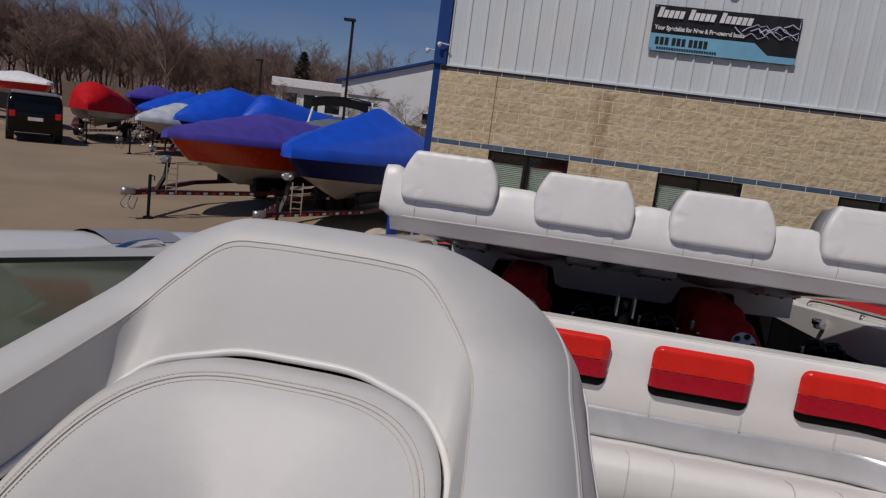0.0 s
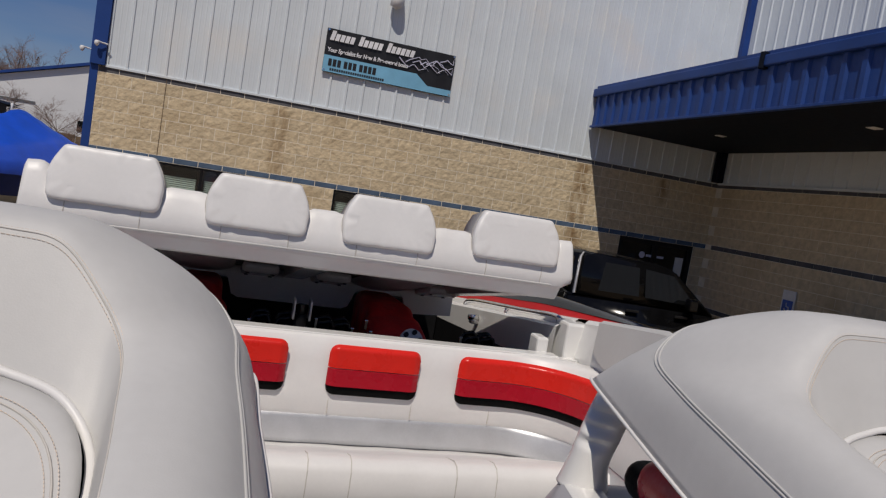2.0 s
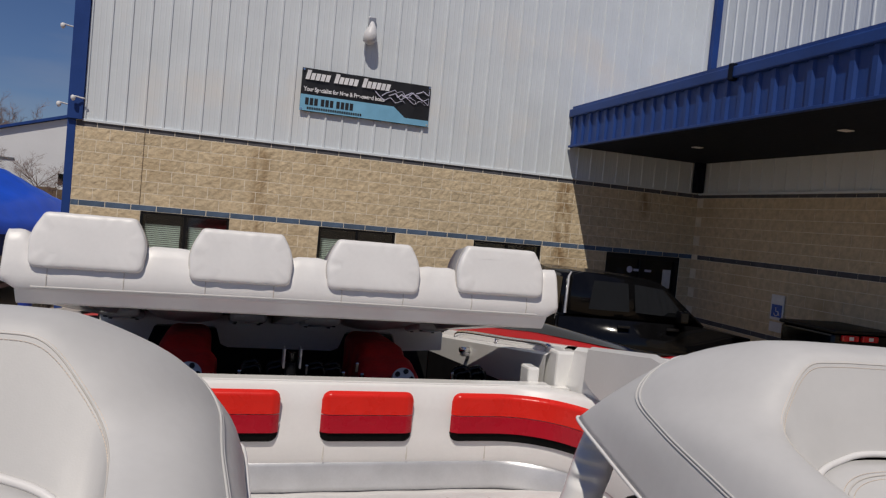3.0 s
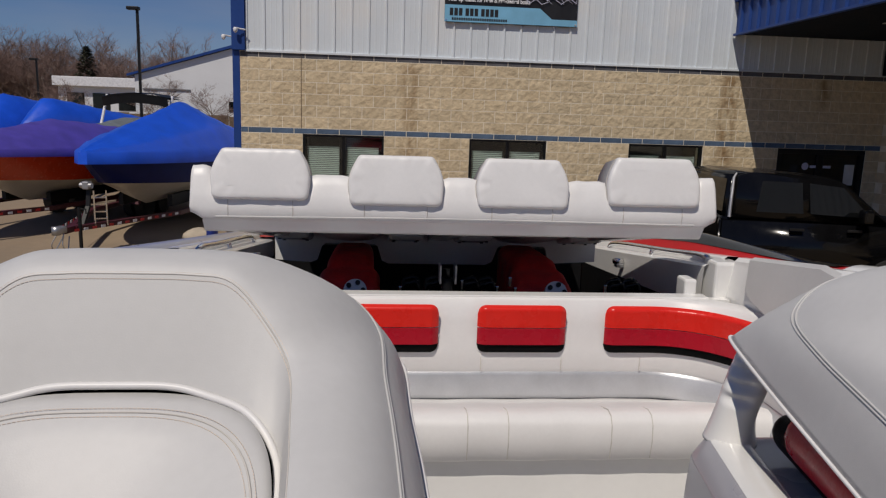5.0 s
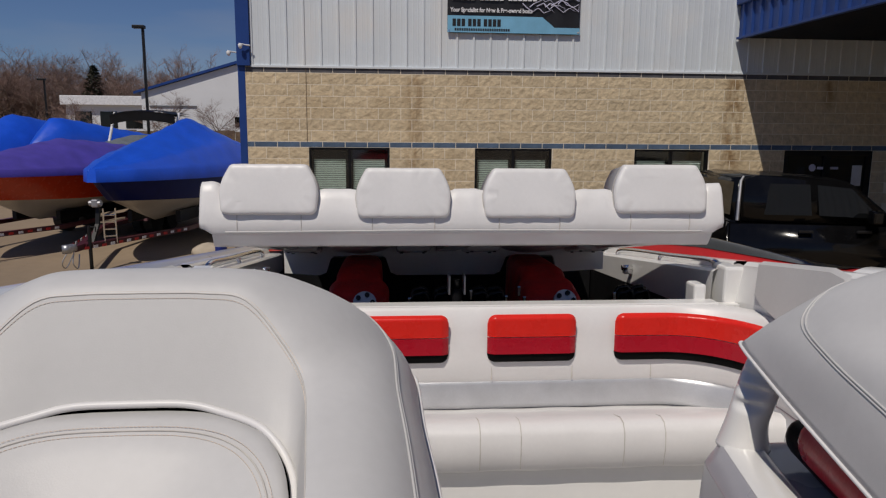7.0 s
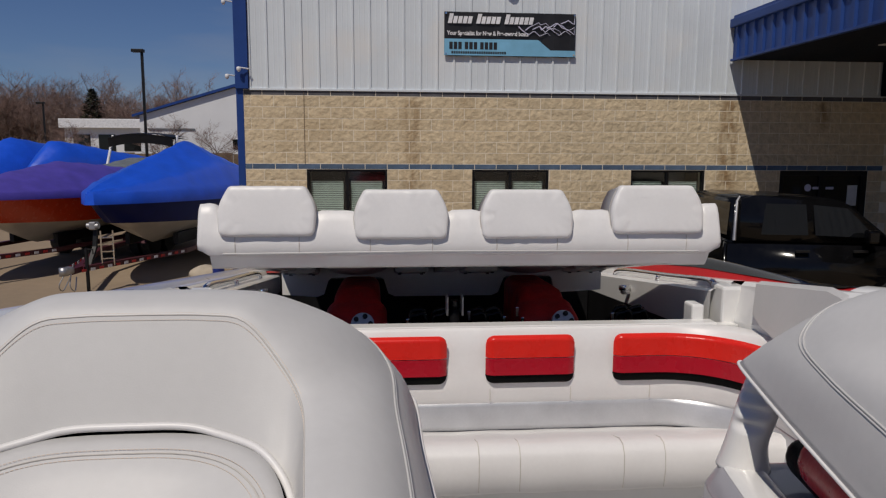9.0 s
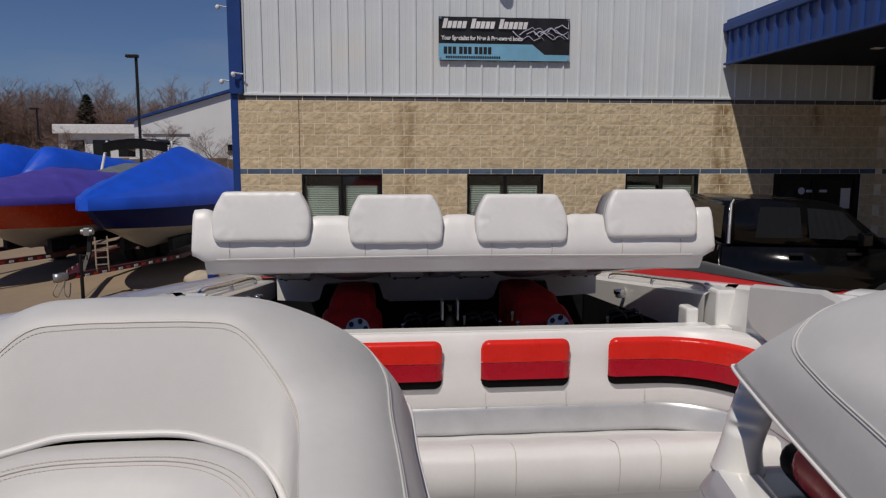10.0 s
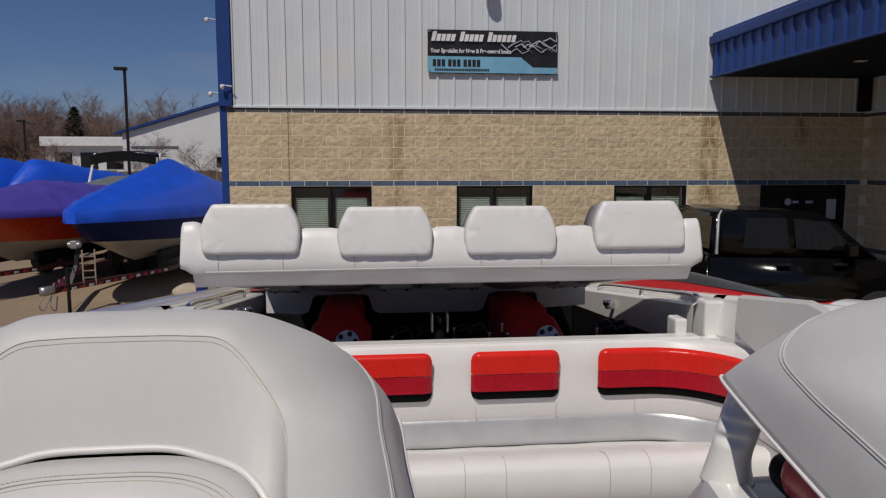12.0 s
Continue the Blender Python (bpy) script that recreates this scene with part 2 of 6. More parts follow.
def loft(bm, rings, closed=False, cap=False):
    rows = [[bm.verts.new(p) for p in r] for r in rings]
    n = len(rows[0])
    for a, b in zip(rows, rows[1:]):
        for i in range(n if closed else n - 1):
            j = (i + 1) % n
            try:
                bm.faces.new((a[i], a[j], b[j], b[i]))
            except ValueError:
                pass
    if cap:
        for r in (rows[0], rows[-1]):
            try:
                bm.faces.new(r)
            except ValueError:
                pass
    return bm


def tube(bm, pts, rad, n=8):
    pts = [Vector(p) for p in pts]
    rads = rad if isinstance(rad, (list, tuple)) else [rad] * len(pts)
    rings, side = [], None
    for i, p in enumerate(pts):
        d = (pts[min(i + 1, len(pts) - 1)] - pts[max(i - 1, 0)]).normalized()
        if side is None:
            side = d.orthogonal().normalized()
        side = (side - d * side.dot(d)).normalized()
        up = d.cross(side)
        rings.append([p + (side * math.cos(a) + up * math.sin(a)) * rads[i] for a in (2 * math.pi * k / n for k in range(n))])
    return loft(bm, rings, closed=True, cap=True)


def prism(bm, outline, axis, lo, hi):
    """Extrudes a 2D outline along an axis from lo to hi. axis x: (y, z); y: (x, z); z: (x, y)."""
    def at(a, b, c):
        return {"x": (c, a, b), "y": (a, c, b), "z": (a, b, c)}[axis]
    return loft(bm, [[at(a, b, lo) for a, b in outline], [at(a, b, hi) for a, b in outline]], closed=True, cap=True)


def smooth_path(ctrl, n):
    """n points along a curve through the control points."""
    c = [Vector(p) for p in ctrl]
    c = [2 * c[0] - c[1]] + c + [2 * c[-1] - c[-2]]
    out = []
    spans = len(c) - 3
    for k in range(n):
        s = k / (n - 1) * spans
        i = min(int(s), spans - 1)
        t = s - i
        p0, p1, p2, p3 = c[i:i + 4]
        out.append(0.5 * (2 * p1 + (p2 - p0) * t + (2 * p0 - 5 * p1 + 4 * p2 - p3) * t * t + (3 * p1 - p0 - 3 * p2 + p3) * t ** 3))
    return out


def rounded(w, h, r, n=5, cx=0.0, cy=0.0):
    """A rounded rectangle's outline."""
    pts = []
    for sx, sy, a0 in ((1, 1, 0), (-1, 1, 90), (-1, -1, 180), (1, -1, 270)):
        for k in range(n + 1):
            a = radians(a0 + 90 * k / n)
            pts.append((cx + sx * (w / 2 - r) + r * math.cos(a), cy + sy * (h / 2 - r) + r * math.sin(a)))
    return pts


def disc(bm, c, axis, r, depth, n=20):
    d = Vector(axis).normalized()
    return tube(bm, [Vector(c) - d * depth / 2, Vector(c) + d * depth / 2], r, n)


def words(name, text, size, mat, parent, loc, rot=(90, 0, 0), shear=0.0, depth=0.001, wide=1.0, bold=0.0):
    cu = bpy.data.curves.new(name, "FONT")
    cu.body, cu.size, cu.shear, cu.extrude, cu.space_character = text, size, shear, depth, 1.0
    cu.offset = bold
    tmp = new(name, cu)
    me = bpy.data.meshes.new_from_object(tmp.evaluated_get(bpy.context.evaluated_depsgraph_get()))
    bpy.data.objects.remove(tmp)
    me.materials.clear()
    me.materials.append(mat)
    ob = new(name, me)
    ob.parent = parent
    ob.matrix_basis = pose(*loc, *rot) @ Matrix.Diagonal((wide, 1, 1, 1))
    return ob


# ---- ground ----
bm = B()
box(bm, -600, -300, -0.3, 600, 900, 0)
tagged(part("ground", bm, GROUND), "tan compacted gravel lot with darker patches", "ground", kind="structure")

# ---- building: facade at y = 0, from x = 0 to the return wall at x = 12.24 ----
UNIT, COURSE, EAST = 0.4064, 0.2032, 12.24
Z_SILL, Z_LOW, Z_MID0, Z_MID1, Z_TOP = 0.813, 0.914, 2.134, 2.236, 3.455
OPENINGS = [(1.09, 2.56), (4.14, 5.595), (7.185, 8.64)]
DOOR = (10.15, 11.95)


def wall_core(bm, spans, z0, z1, y=-0.0038):
    for a, b in spans:
        box(bm, a, y, z0, b, 0.3, z1)


bm = B()
wall_core(bm, [(0, DOOR[0]), (DOOR[1], EAST)], 0, Z_LOW)
edges = [0] + [v for o in OPENINGS for v in o] + [DOOR[0]]
wall_core(bm, [(edges[i], edges[i + 1]) for i in range(0, 8, 2)] + [(DOOR[1], EAST)], Z_LOW, Z_MID0)
wall_core(bm, [(0, EAST)], Z_MID0, Z_TOP + 0.1)
wall_core(bm, [(0, EAST)], Z_TOP + 0.1, 9.0, 0.008)
wall_north = tagged(part("wall_north", bm, MORTAR), "tan split-face block wall with blue bands below white siding", "wall", kind="structure")
bm = B()
box(bm, EAST, -26, 0, EAST + 0.35, 0.3, Z_TOP + 0.1)
box(bm, EAST + 0.008, -26, Z_TOP + 0.1, EAST + 0.35, 0.3, 9.0)
wall_east = tagged(part("wall_east", bm, MORTAR), "shaded block return wall below white siding", "wall", kind="structure")
bm = B()
box(bm, -0.02, 0.3, 0, 0.25, 30, 9.0)
tagged(part("wall_west", bm, SIDING), "white metal end wall of the building", "wall", kind="structure")
bm = B()
box(bm, -0.1, -0.05, 9.0, 30, 30, 9.25)
box(bm, 12.0, -26, 9.0, 30, 0, 9.25)
tagged(part("roof", bm, BLUE_TRIM), "low flat building roof with blue edge", "roof", kind="structure")


def block_mesh(name, w, h, seed, mat, rough=0.012):
    """One block with an uneven split face; its back lower corner is the origin."""
    rnd = random.Random(seed)
    bm = B()
    nx, nz, g = 5, 3, 0.0055
    grid = [[bm.verts.new((g + (w - 2 * g) * i / nx, -rnd.uniform(0.0, 0.35 if i in (0, nx) or k in (0, nz) else 0.8) * rough - 0.004,
                           g + (h - 2 * g) * k / nz)) for i in range(nx + 1)] for k in range(nz + 1)]
    for k in range(nz):
        for i in range(nx):
            bm.faces.new((grid[k][i], grid[k][i + 1], grid[k + 1][i + 1], grid[k + 1][i]))
    rim = [grid[0][i] for i in range(nx)] + [grid[k][nx] for k in range(nz)] + [grid[nz][nx - i] for i in range(nx)] + [grid[nz - k][0] for k in range(nz)]
    back = [bm.verts.new((v.co.x, 0.035, v.co.z)) for v in rim]
    for i in range(len(rim)):
        j = (i + 1) % len(rim)
        bm.faces.new((rim[j], rim[i], back[i], back[j]))
    me = bpy.data.meshes.new(name)
    bm.to_mesh(me)
    bm.free()
    me.materials.append(mat)
    return me


VARIANTS = [block_mesh("block", UNIT, COURSE, s, BLOCK, 0.005) for s in range(9)]
BAND_ME = {w: [block_mesh("band_block", UNIT, 0.1016, s + 60, w, 0.003) for s in range(3)] for w in (BLUE_BLOCK, DARK_BLOCK)}


def clear_spans(z):
    """The stretches of the facade that are wall at that height."""
    if z < Z_LOW - 0.01:
        return [(0.0, DOOR[0]), (DOOR[1], EAST)]
    if z < Z_MID0 - 0.01:
        return [(edges[i], edges[i + 1]) for i in range(0, 8, 2)] + [(DOOR[1], EAST)]
    return [(0.0, EAST)]


rnd = random.Random(5)
pieces = []  # course height, start, end, family
LAYERS = [(i * COURSE, COURSE, "block") for i in range(4)] + [(Z_SILL, 0.1016, "blue")]
LAYERS += [(Z_LOW + i * COURSE, COURSE, "block") for i in range(6)] + [(Z_MID0, 0.1016, "blue")]
LAYERS += [(Z_MID1 + i * COURSE, COURSE, "block") for i in range(6)] + [(Z_TOP, 0.1016, "dark")]


low = B()
for row, (z, h, family) in enumerate(LAYERS):
    for a, b in clear_spans(z):
        x = 0.325 - 2 * UNIT + (UNIT / 2 if row % 2 else 0)
        while x < b - 0.01:
            x0, x1 = max(x, a), min(x + UNIT, b)
            x += UNIT
            if x1 - x0 < 0.03:
                continue
            if z < 0.8 or x0 > 10.2:
                tmp = VARIANTS[rnd.randrange(9)] if family == "block" else BAND_ME[BLUE_BLOCK][0]
                if family == "block":
                    low.from_mesh(tmp)
                    low.verts.ensure_lookup_table()
                    for v in low.verts[-len(tmp.vertices):]:
                        v.co = Vector((x0 + v.co.x / UNIT * (x1 - x0), v.co.y, z + v.co.z))
                    continue
            if family == "block":
                me = VARIANTS[rnd.randrange(9)]
            else:
                me = BAND_ME[BLUE_BLOCK if family == "blue" else DARK_BLOCK][rnd.randrange(3)]
            pieces.append((me, x0, x1, z, "block" if family == "block" else "band_block"))
tagged(part("lower_block", low, BLOCK, wall_north), kind="stuff")


def lay_blocks():
    for me, x0, x1, z, name in pieces:
        ob = new(name, me)
        ob.parent = wall_north
        ob.matrix_basis = pose(x0, 0, z) @ Matrix.Diagonal(((x1 - x0) / UNIT, 1, 1, 1))


# return wall's blocks, joined
low, bands = B(), B()
for row, (z, h, family) in enumerate(LAYERS):
    y = 0.0 - (UNIT / 2 if row % 2 else 0)
    while y > -9:
        if family == "block":
            tmp = VARIANTS[rnd.randrange(9)]
            low.from_mesh(tmp)
            low.verts.ensure_lookup_table()
            for v in low.verts[-len(tmp.vertices):]:
                v.co = Vector((EAST + v.co.y, y - v.co.x, z + v.co.z))
        else:
            box(bands, EAST - 0.008, y - UNIT + 0.006, z + 0.005, EAST + 0.035, y - 0.006, z + h - 0.005)
        y -= UNIT
tagged(part("block", low, BLOCK, wall_east), kind="stuff")
tagged(part("band_block", bands, DARK_BLOCK, wall_east), kind="stuff")


def siding_panel(bm, x0, x1, z0, z1, flip=False):
    """Ribbed sheet between x0 and x1; flip: along y on the return wall."""
    prof, x, pitch = [], x0, 0.305
    while x < x1 - 0.01:
        for dx, d in ((0.0, 0.0), (0.012, 0.024), (0.04, 0.024), (0.052, 0.0), (0.13, 0.0), (0.14, 0.0018), (0.15, 0.0018), (0.16, 0.0),
                      (0.215, 0.0), (0.225, 0.0018), (0.235, 0.0018), (0.245, 0.0)):
            if x + dx <= x1:
                prof.append((x + dx, d))
        x += pitch
    prof.append((x1, 0.0))
    rows = [[((EAST - d, -p, z) if flip else (p, -d, z)) for p, d in prof] for z in (z0, z1)]
    loft(bm, rows)


for i in range(14):
    panel = B()
    a, b = 0.1 + i * 0.915, min(0.1 + (i + 1) * 0.915, EAST)
    if b - a > 0.05:
        siding_panel(panel, a, b, Z_TOP + 0.11, 9.0)
        part("siding_panel", panel, SIDING, wall_north)
    else:
        panel.free()
for i in range(16):
    panel = B()
    siding_panel(panel, i * 0.915, (i + 1) * 0.915, Z_TOP + 0.11, 9.0, True)
    part("siding_panel", panel, SIDING, wall_east)
bm = B()
box(bm, 0.1, -0.03, Z_TOP + 0.085, EAST - 0.05, 0.03, Z_TOP + 0.125, 0.004)
part("flashing", bm, SIDING, wall_north, "white drip flashing")
bm = B()
box(bm, EAST - 0.05, -8.4, Z_TOP + 0.07, EAST + 0.03, -0.06, Z_TOP + 0.115, 0.004)
part("flashing", bm, SIDING, wall_east, "white drip flashing")
bm = B()
box(bm, -0.13, -0.07, 3.56, 0.1, 0.2, 9.0, 0.006)
box(bm, -0.13, -0.01, 0, -0.002, 0.2, 3.56, 0.006)
part("corner_trim", bm, BLUE_TRIM, wall_north, "blue painted steel corner trim")
bm = B()
box(bm, EAST - 0.14, -0.16, 3.62, EAST + 0.02, -0.035, 9.0, 0.006)
part("corner_trim", bm, BLUE_TRIM, wall_north, "blue inside corner trim")
bm = B()
box(bm, 1.063, -0.014, Z_MID1, 1.071, 0.005, Z_TOP + 0.1)
part("control_joint", bm, BROWN, wall_north, "dark control joint")

# ---- windows ----
def window(i, a, b):
    w = tagged(new("window_%d" % (i + 1)), "black-framed two-pane office window with half-lowered blind", "window", kind="structure")
    w.matrix_world = pose(a, 0, Z_LOW)
    W, H = b - a, Z_MID0 - Z_LOW
    bm = B()
    f = 0.04
    for x0, z0, x1, z1 in ((0, 0, W, f), (0, H - f, W, H), (0, f, f, H - f), (W - f, f, W, H - f)):
        box(bm, x0, 0.01, z0, x1, 0.12, z1, 0.004)
    part("window_frame", bm, FRAME_BLACK, w)
    bm = B()
    box(bm, W / 2 - 0.026, 0.02, f, W / 2 + 0.026, 0.11, H - f, 0.004)
    part("mullion", bm, FRAME_BLACK, w)
    for k in (0, 1):
        x0 = f if k == 0 else W / 2 + 0.026
        bm = B()
        box(bm, x0, 0.06, f, x0 + W / 2 - f - 0.026, 0.066, H - f)
        pane = part("pane", bm, GLASS, w)
        pane.visible_shadow = False
        bm = B()
        z = H - f - 0.2
        while z > 0.28:
            box(bm, x0 + 0.03, 0.13 + 0.003 * math.sin(z * 50), z, x0 + W / 2 - f - 0.08, 0.137 + 0.003 * math.sin(z * 50), z + 0.0225)
            z -= 0.0345
        box(bm, x0 + 0.025, 0.128, 0.255, x0 + W / 2 - f - 0.045, 0.15, 0.285, 0.004)
        part("blind", bm, BLIND, w, "pale half-lowered slatted blind")
    bm = B()
    box(bm, -0.06, -0.075, -0.115, W + 0.06, 0.1, -0.004, 0.008)
    part("window_sill", bm, SILL, w, "pale concrete sill")
    # shallow box behind the panes; the interior's dimness is put into its dark colour
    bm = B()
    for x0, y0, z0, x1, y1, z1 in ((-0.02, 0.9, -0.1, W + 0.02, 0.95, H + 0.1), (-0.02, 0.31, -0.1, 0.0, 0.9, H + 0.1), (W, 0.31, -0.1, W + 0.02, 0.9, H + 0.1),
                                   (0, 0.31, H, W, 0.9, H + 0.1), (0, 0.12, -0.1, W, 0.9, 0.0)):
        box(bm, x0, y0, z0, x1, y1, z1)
    part("reveal", bm, ROOM_SHADE, w, "dark box standing in for the unlit interior")


for i, (a, b) in enumerate(OPENINGS):
    window(i, a, b)


def model_boat(x, z, flip=1):
    t = thing("model_boat", (x, 0.155, z), "small white model boat on a window ledge", "ornament", "models in the window")
    bm = B()
    loft(bm, [[(-0.24 * flip, -0.02, 0.09), (-0.24 * flip, 0.05, 0.09)], [(-0.2 * flip, -0.03, 0.03), (-0.2 * flip, 0.06, 0.03)], [(0.1 * flip, -0.03, 0.035), (0.1 * flip, 0.06, 0.035)], [(0.25 * flip, 0.01, 0.11), (0.25 * flip, 0.02, 0.11)], [(0.0, -0.02, 0.12), (0.0, 0.05, 0.12)], [(-0.24 * flip, -0.02, 0.10), (-0.24 * flip, 0.05, 0.10)]])
    part("hull", bm, PAPER, t)
    bm = B()
    box(bm, -0.05, 0.0, 0.0, 0.05, 0.03, 0.04, 0.004)
    part("stand", bm, PAPER, t)


for x, fl in ((1.42, 1), (2.2, -1), (7.5, 1)):
    model_boat(x, Z_LOW + 0.0, fl)
bm = B()
box(bm, 4.30, 0.135, Z_LOW, 4.72, 0.155, Z_LOW + 0.25, 0.004)
poster = tagged(part("picture", bm, NAVY), "dark picture with white marks leaning in a window", "picture")
for k in range(16):
    bm = B()
    x, z = 4.33 + 0.085 * (k % 4) + rnd.uniform(0, 0.02), Z_LOW + 0.03 + 0.05 * (k // 4) + rnd.uniform(0, 0.015)
    box(bm, x, 0.128, z, x + rnd.uniform(0.03, 0.06), 0.1345, z + rnd.uniform(0.01, 0.03))
    part("mark", bm, LIGHT_INK, poster)
bm = B()
prism(bm, [(5.16, Z_LOW), (5.45, Z_LOW), (5.45, Z_LOW + 0.14), (5.36, Z_LOW + 0.17)], "y", 0.14, 0.155)
tagged(part("paper", bm, PAPER), "white sheet of paper on the window ledge", "paper")

# ---- entrance door in the shade ----
door = tagged(new("door_1"), "dark glazed double entrance door with pale round mark", "door", kind="structure")
door.matrix_world = pose(DOOR[0], 0, 0)
DW, DH = DOOR[1] - DOOR[0], Z_MID0
bm = B()
for x0, z0, x1, z1 in ((0, DH - 0.1, DW, DH), (0, 0, 0.09, DH - 0.1), (DW - 0.09, 0, DW, DH - 0.1), (DW / 2 - 0.06, 0, DW / 2 + 0.06, DH - 0.1)):
    box(bm, x0, 0.01, z0, x1, 0.14, z1, 0.004)
part("door_frame", bm, FRAME_BLACK, door)
for k in (0, 1):
    bm = B()
    box(bm, 0.09 + k * (DW / 2 - 0.03), 0.06, 0.0, DW / 2 - 0.06 + k * (DW / 2 - 0.03), 0.075, DH - 0.1)
    leaf = part("pane", bm, CAR_GLASS, door)
    bm = B()
    tube(bm, [(DW / 2 - 0.12 + k * 0.24, 0.0, 0.9), (DW / 2 - 0.12 + k * 0.24, -0.05, 0.95), (DW / 2 - 0.12 + k * 0.24, -0.05, 1.2), (DW / 2 - 0.12 + k * 0.24, 0.0, 1.25)], 0.012)
    part("door_handle", bm, CHROME, door, "chrome pull handle")
bm = B()
disc(bm, (0.62, 0.052, 1.8), (0, 1, 0), 0.07, 0.006)
box(bm, 0.72, 0.05, 1.77, 1.15, 0.056, 1.82)
part("mark", bm, LIGHT_INK, door, "pale round mark and bar")
bm = B()
box(bm, DW - 0.36, 0.05, 1.45, DW - 0.16, 0.056, 1.85)
part("notice", bm, LINER, door, "small pale notice")

# ---- canopy along the return wall ----
canopy = tagged(new("canopy"), "blue ribbed steel canopy with dark soffit over the entrance", "canopy")
canopy.matrix_world = pose(9.02, 0, 4.2)
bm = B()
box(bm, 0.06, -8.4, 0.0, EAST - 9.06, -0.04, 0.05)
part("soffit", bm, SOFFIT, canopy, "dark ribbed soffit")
bm = B()
box(bm, 0.0, -8.4, 0.74, EAST - 9.06, -0.04, 0.8)
part("top", bm, BLUE_TRIM, canopy)
bm = B()
rows = [[], []]
y = -0.04
while y > -8.4:
    for dy, d in ((0, 0.0), (0.10, 0.0), (0.13, 0.035), (0.2, 0.035), (0.23, 0.0)):
        rows[0].append((0.02 - d, y - dy, 0.0))
        rows[1].append((0.02 - d, y - dy, 0.58))
    y -= 0.3
loft(bm, rows)
part("fascia", bm, BLUE_TRIM, canopy, "blue ribbed fascia sheet")
bm = B()
box(bm, -0.06, -8.4, 0.58, 0.06, 0.0, 0.74, 0.02)
part("gutter", bm, BLUE_TRIM, canopy, "blue box gutter")
bm = B()
box(bm, -0.03, -8.4, -0.03, 0.05, -0.04, 0.012, 0.006)
part("lower_trim", bm, BLUE_TRIM, canopy)
bm = B()
box(bm, -0.08, -4.88, 0.55, 0.02, -4.80, 0.78, 0.006)
part("gutter_strap", bm, SOFFIT, canopy)
for y in (-2.2, -5.4):
    bm = B()
    box(bm, 1.38, y - 0.07, -0.012, 1.54, y + 0.07, 0.002, 0.004)
    part("downlight", bm, PAPER, canopy, "square recessed downlight, unlit")
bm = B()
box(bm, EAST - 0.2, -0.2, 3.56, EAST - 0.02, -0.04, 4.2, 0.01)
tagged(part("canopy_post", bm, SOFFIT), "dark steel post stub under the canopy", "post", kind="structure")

# ---- banner ----
banner = tagged(new("banner"), "black and light blue vinyl sales banner tied to siding", "banner")
banner.matrix_world = pose(3.6, -0.045, 4.2)
BW, BH = 2.415, 0.765
bm = B()
rows = [[(BW * i / 24, -0.006 * math.sin(i * 1.3) - (0.012 if k == 0 else 0), BH * k / 6 - (0.012 * abs(math.sin(i * 0.8)) if k == 0 else 0)) for i in range(25)] for k in range(7)]
loft(bm, rows)
loft(bm, [[(x, y + 0.012, z) for x, y, z in r] for r in rows])
part("sheet", bm, BANNER_BLACK, banner)
bm = B()
pr = [(0.0, 0.0), (BW, 0.0), (BW, 0.11), (1.95, 0.11), (1.72, 0.29), (0.0, 0.29)]
prism(bm, pr, "y", -0.024, -0.021)
part("blue_field", bm, BANNER_BLUE, banner)
x = 0.06
for count in (5, 5, 6):
    for k in range(count):
        h = 0.17 if k == 0 else 0.125
        bm = B()
        prism(bm, [(x, 0.56), (x + 0.072, 0.56), (x + 0.072 + h * 0.22, 0.56 + h), (x + h * 0.22, 0.56 + h)], "y", -0.028, -0.0245)
        part("name_bar", bm, INK_WHITE, banner)
        x += 0.089
    x += 0.07
words("lettering", "Your Specialist for New & Pre-owned boats", 0.104, INK_WHITE, banner, (0.05, -0.03, 0.355), wide=0.80, bold=0.0032)
x = 0.09
for k in range(10):
    bm = B()
    box(bm, x, -0.028, 0.108, x + 0.062, -0.0245, 0.235)
    x += 0.082 if k not in (2, 5) else 0.118
    part("number_bar", bm, INK_BLACK, banner)
bm = B()
for k in range(24):
    box(bm, 0.13 + k * 0.042, -0.028, 0.030, 0.161 + k * 0.042, -0.0245, 0.072)
part("address_bar", bm, INK_BLACK, banner)
bm = B()
r2 = random.Random(9)
for s in range(7):
    x, z = 1.35 + 0.13 * s, 0.50 + r2.uniform(-0.06, 0.12)
    pts = [(x, -0.027, z)]
    for k in range(8):
        x += r2.uniform(0.03, 0.13)
        z += r2.uniform(-0.085, 0.075)
        pts.append((min(x, BW - 0.03), -0.027, min(max(z, 0.3), BH - 0.03)))
    tube(bm, pts, [0.012 - 0.0012 * k for k in range(9)], 4)
part("lightning", bm, LIGHT_INK, banner, "jagged pale lightning print")
for x in (0.03, BW - 0.03):
    for z in (0.03, BH - 0.03):
        bm = B()
        disc(bm, (x, -0.025, z), (0, 1, 0), 0.018, 0.008, 10)
        part("eyelet", bm, CHROME, banner)

# ---- small fixtures on the walls ----
def wall_lamp(x, z):
    t = thing("wall_lamp", (x, -0.03, z), "grey bullet floodlight fixed to the siding", "lamp")
    bm = B()
    box(bm, -0.07, -0.04, 0.2, 0.07, 0.0, 0.36, 0.015)
    part("bracket", bm, STEEL, t)
    bm = B()
    tube(bm, [(0, -0.05, 0.26), (0.0, -0.09, 0.16), (-0.03, -0.12, 0.02), (-0.03, -0.12, -0.1), (0.0, -0.11, -0.16)], [0.03, 0.07, 0.12, 0.13, 0.05], 14)
    part("housing", bm, LINER, t, smooth=True)


wall_lamp(4.78, 5.7)


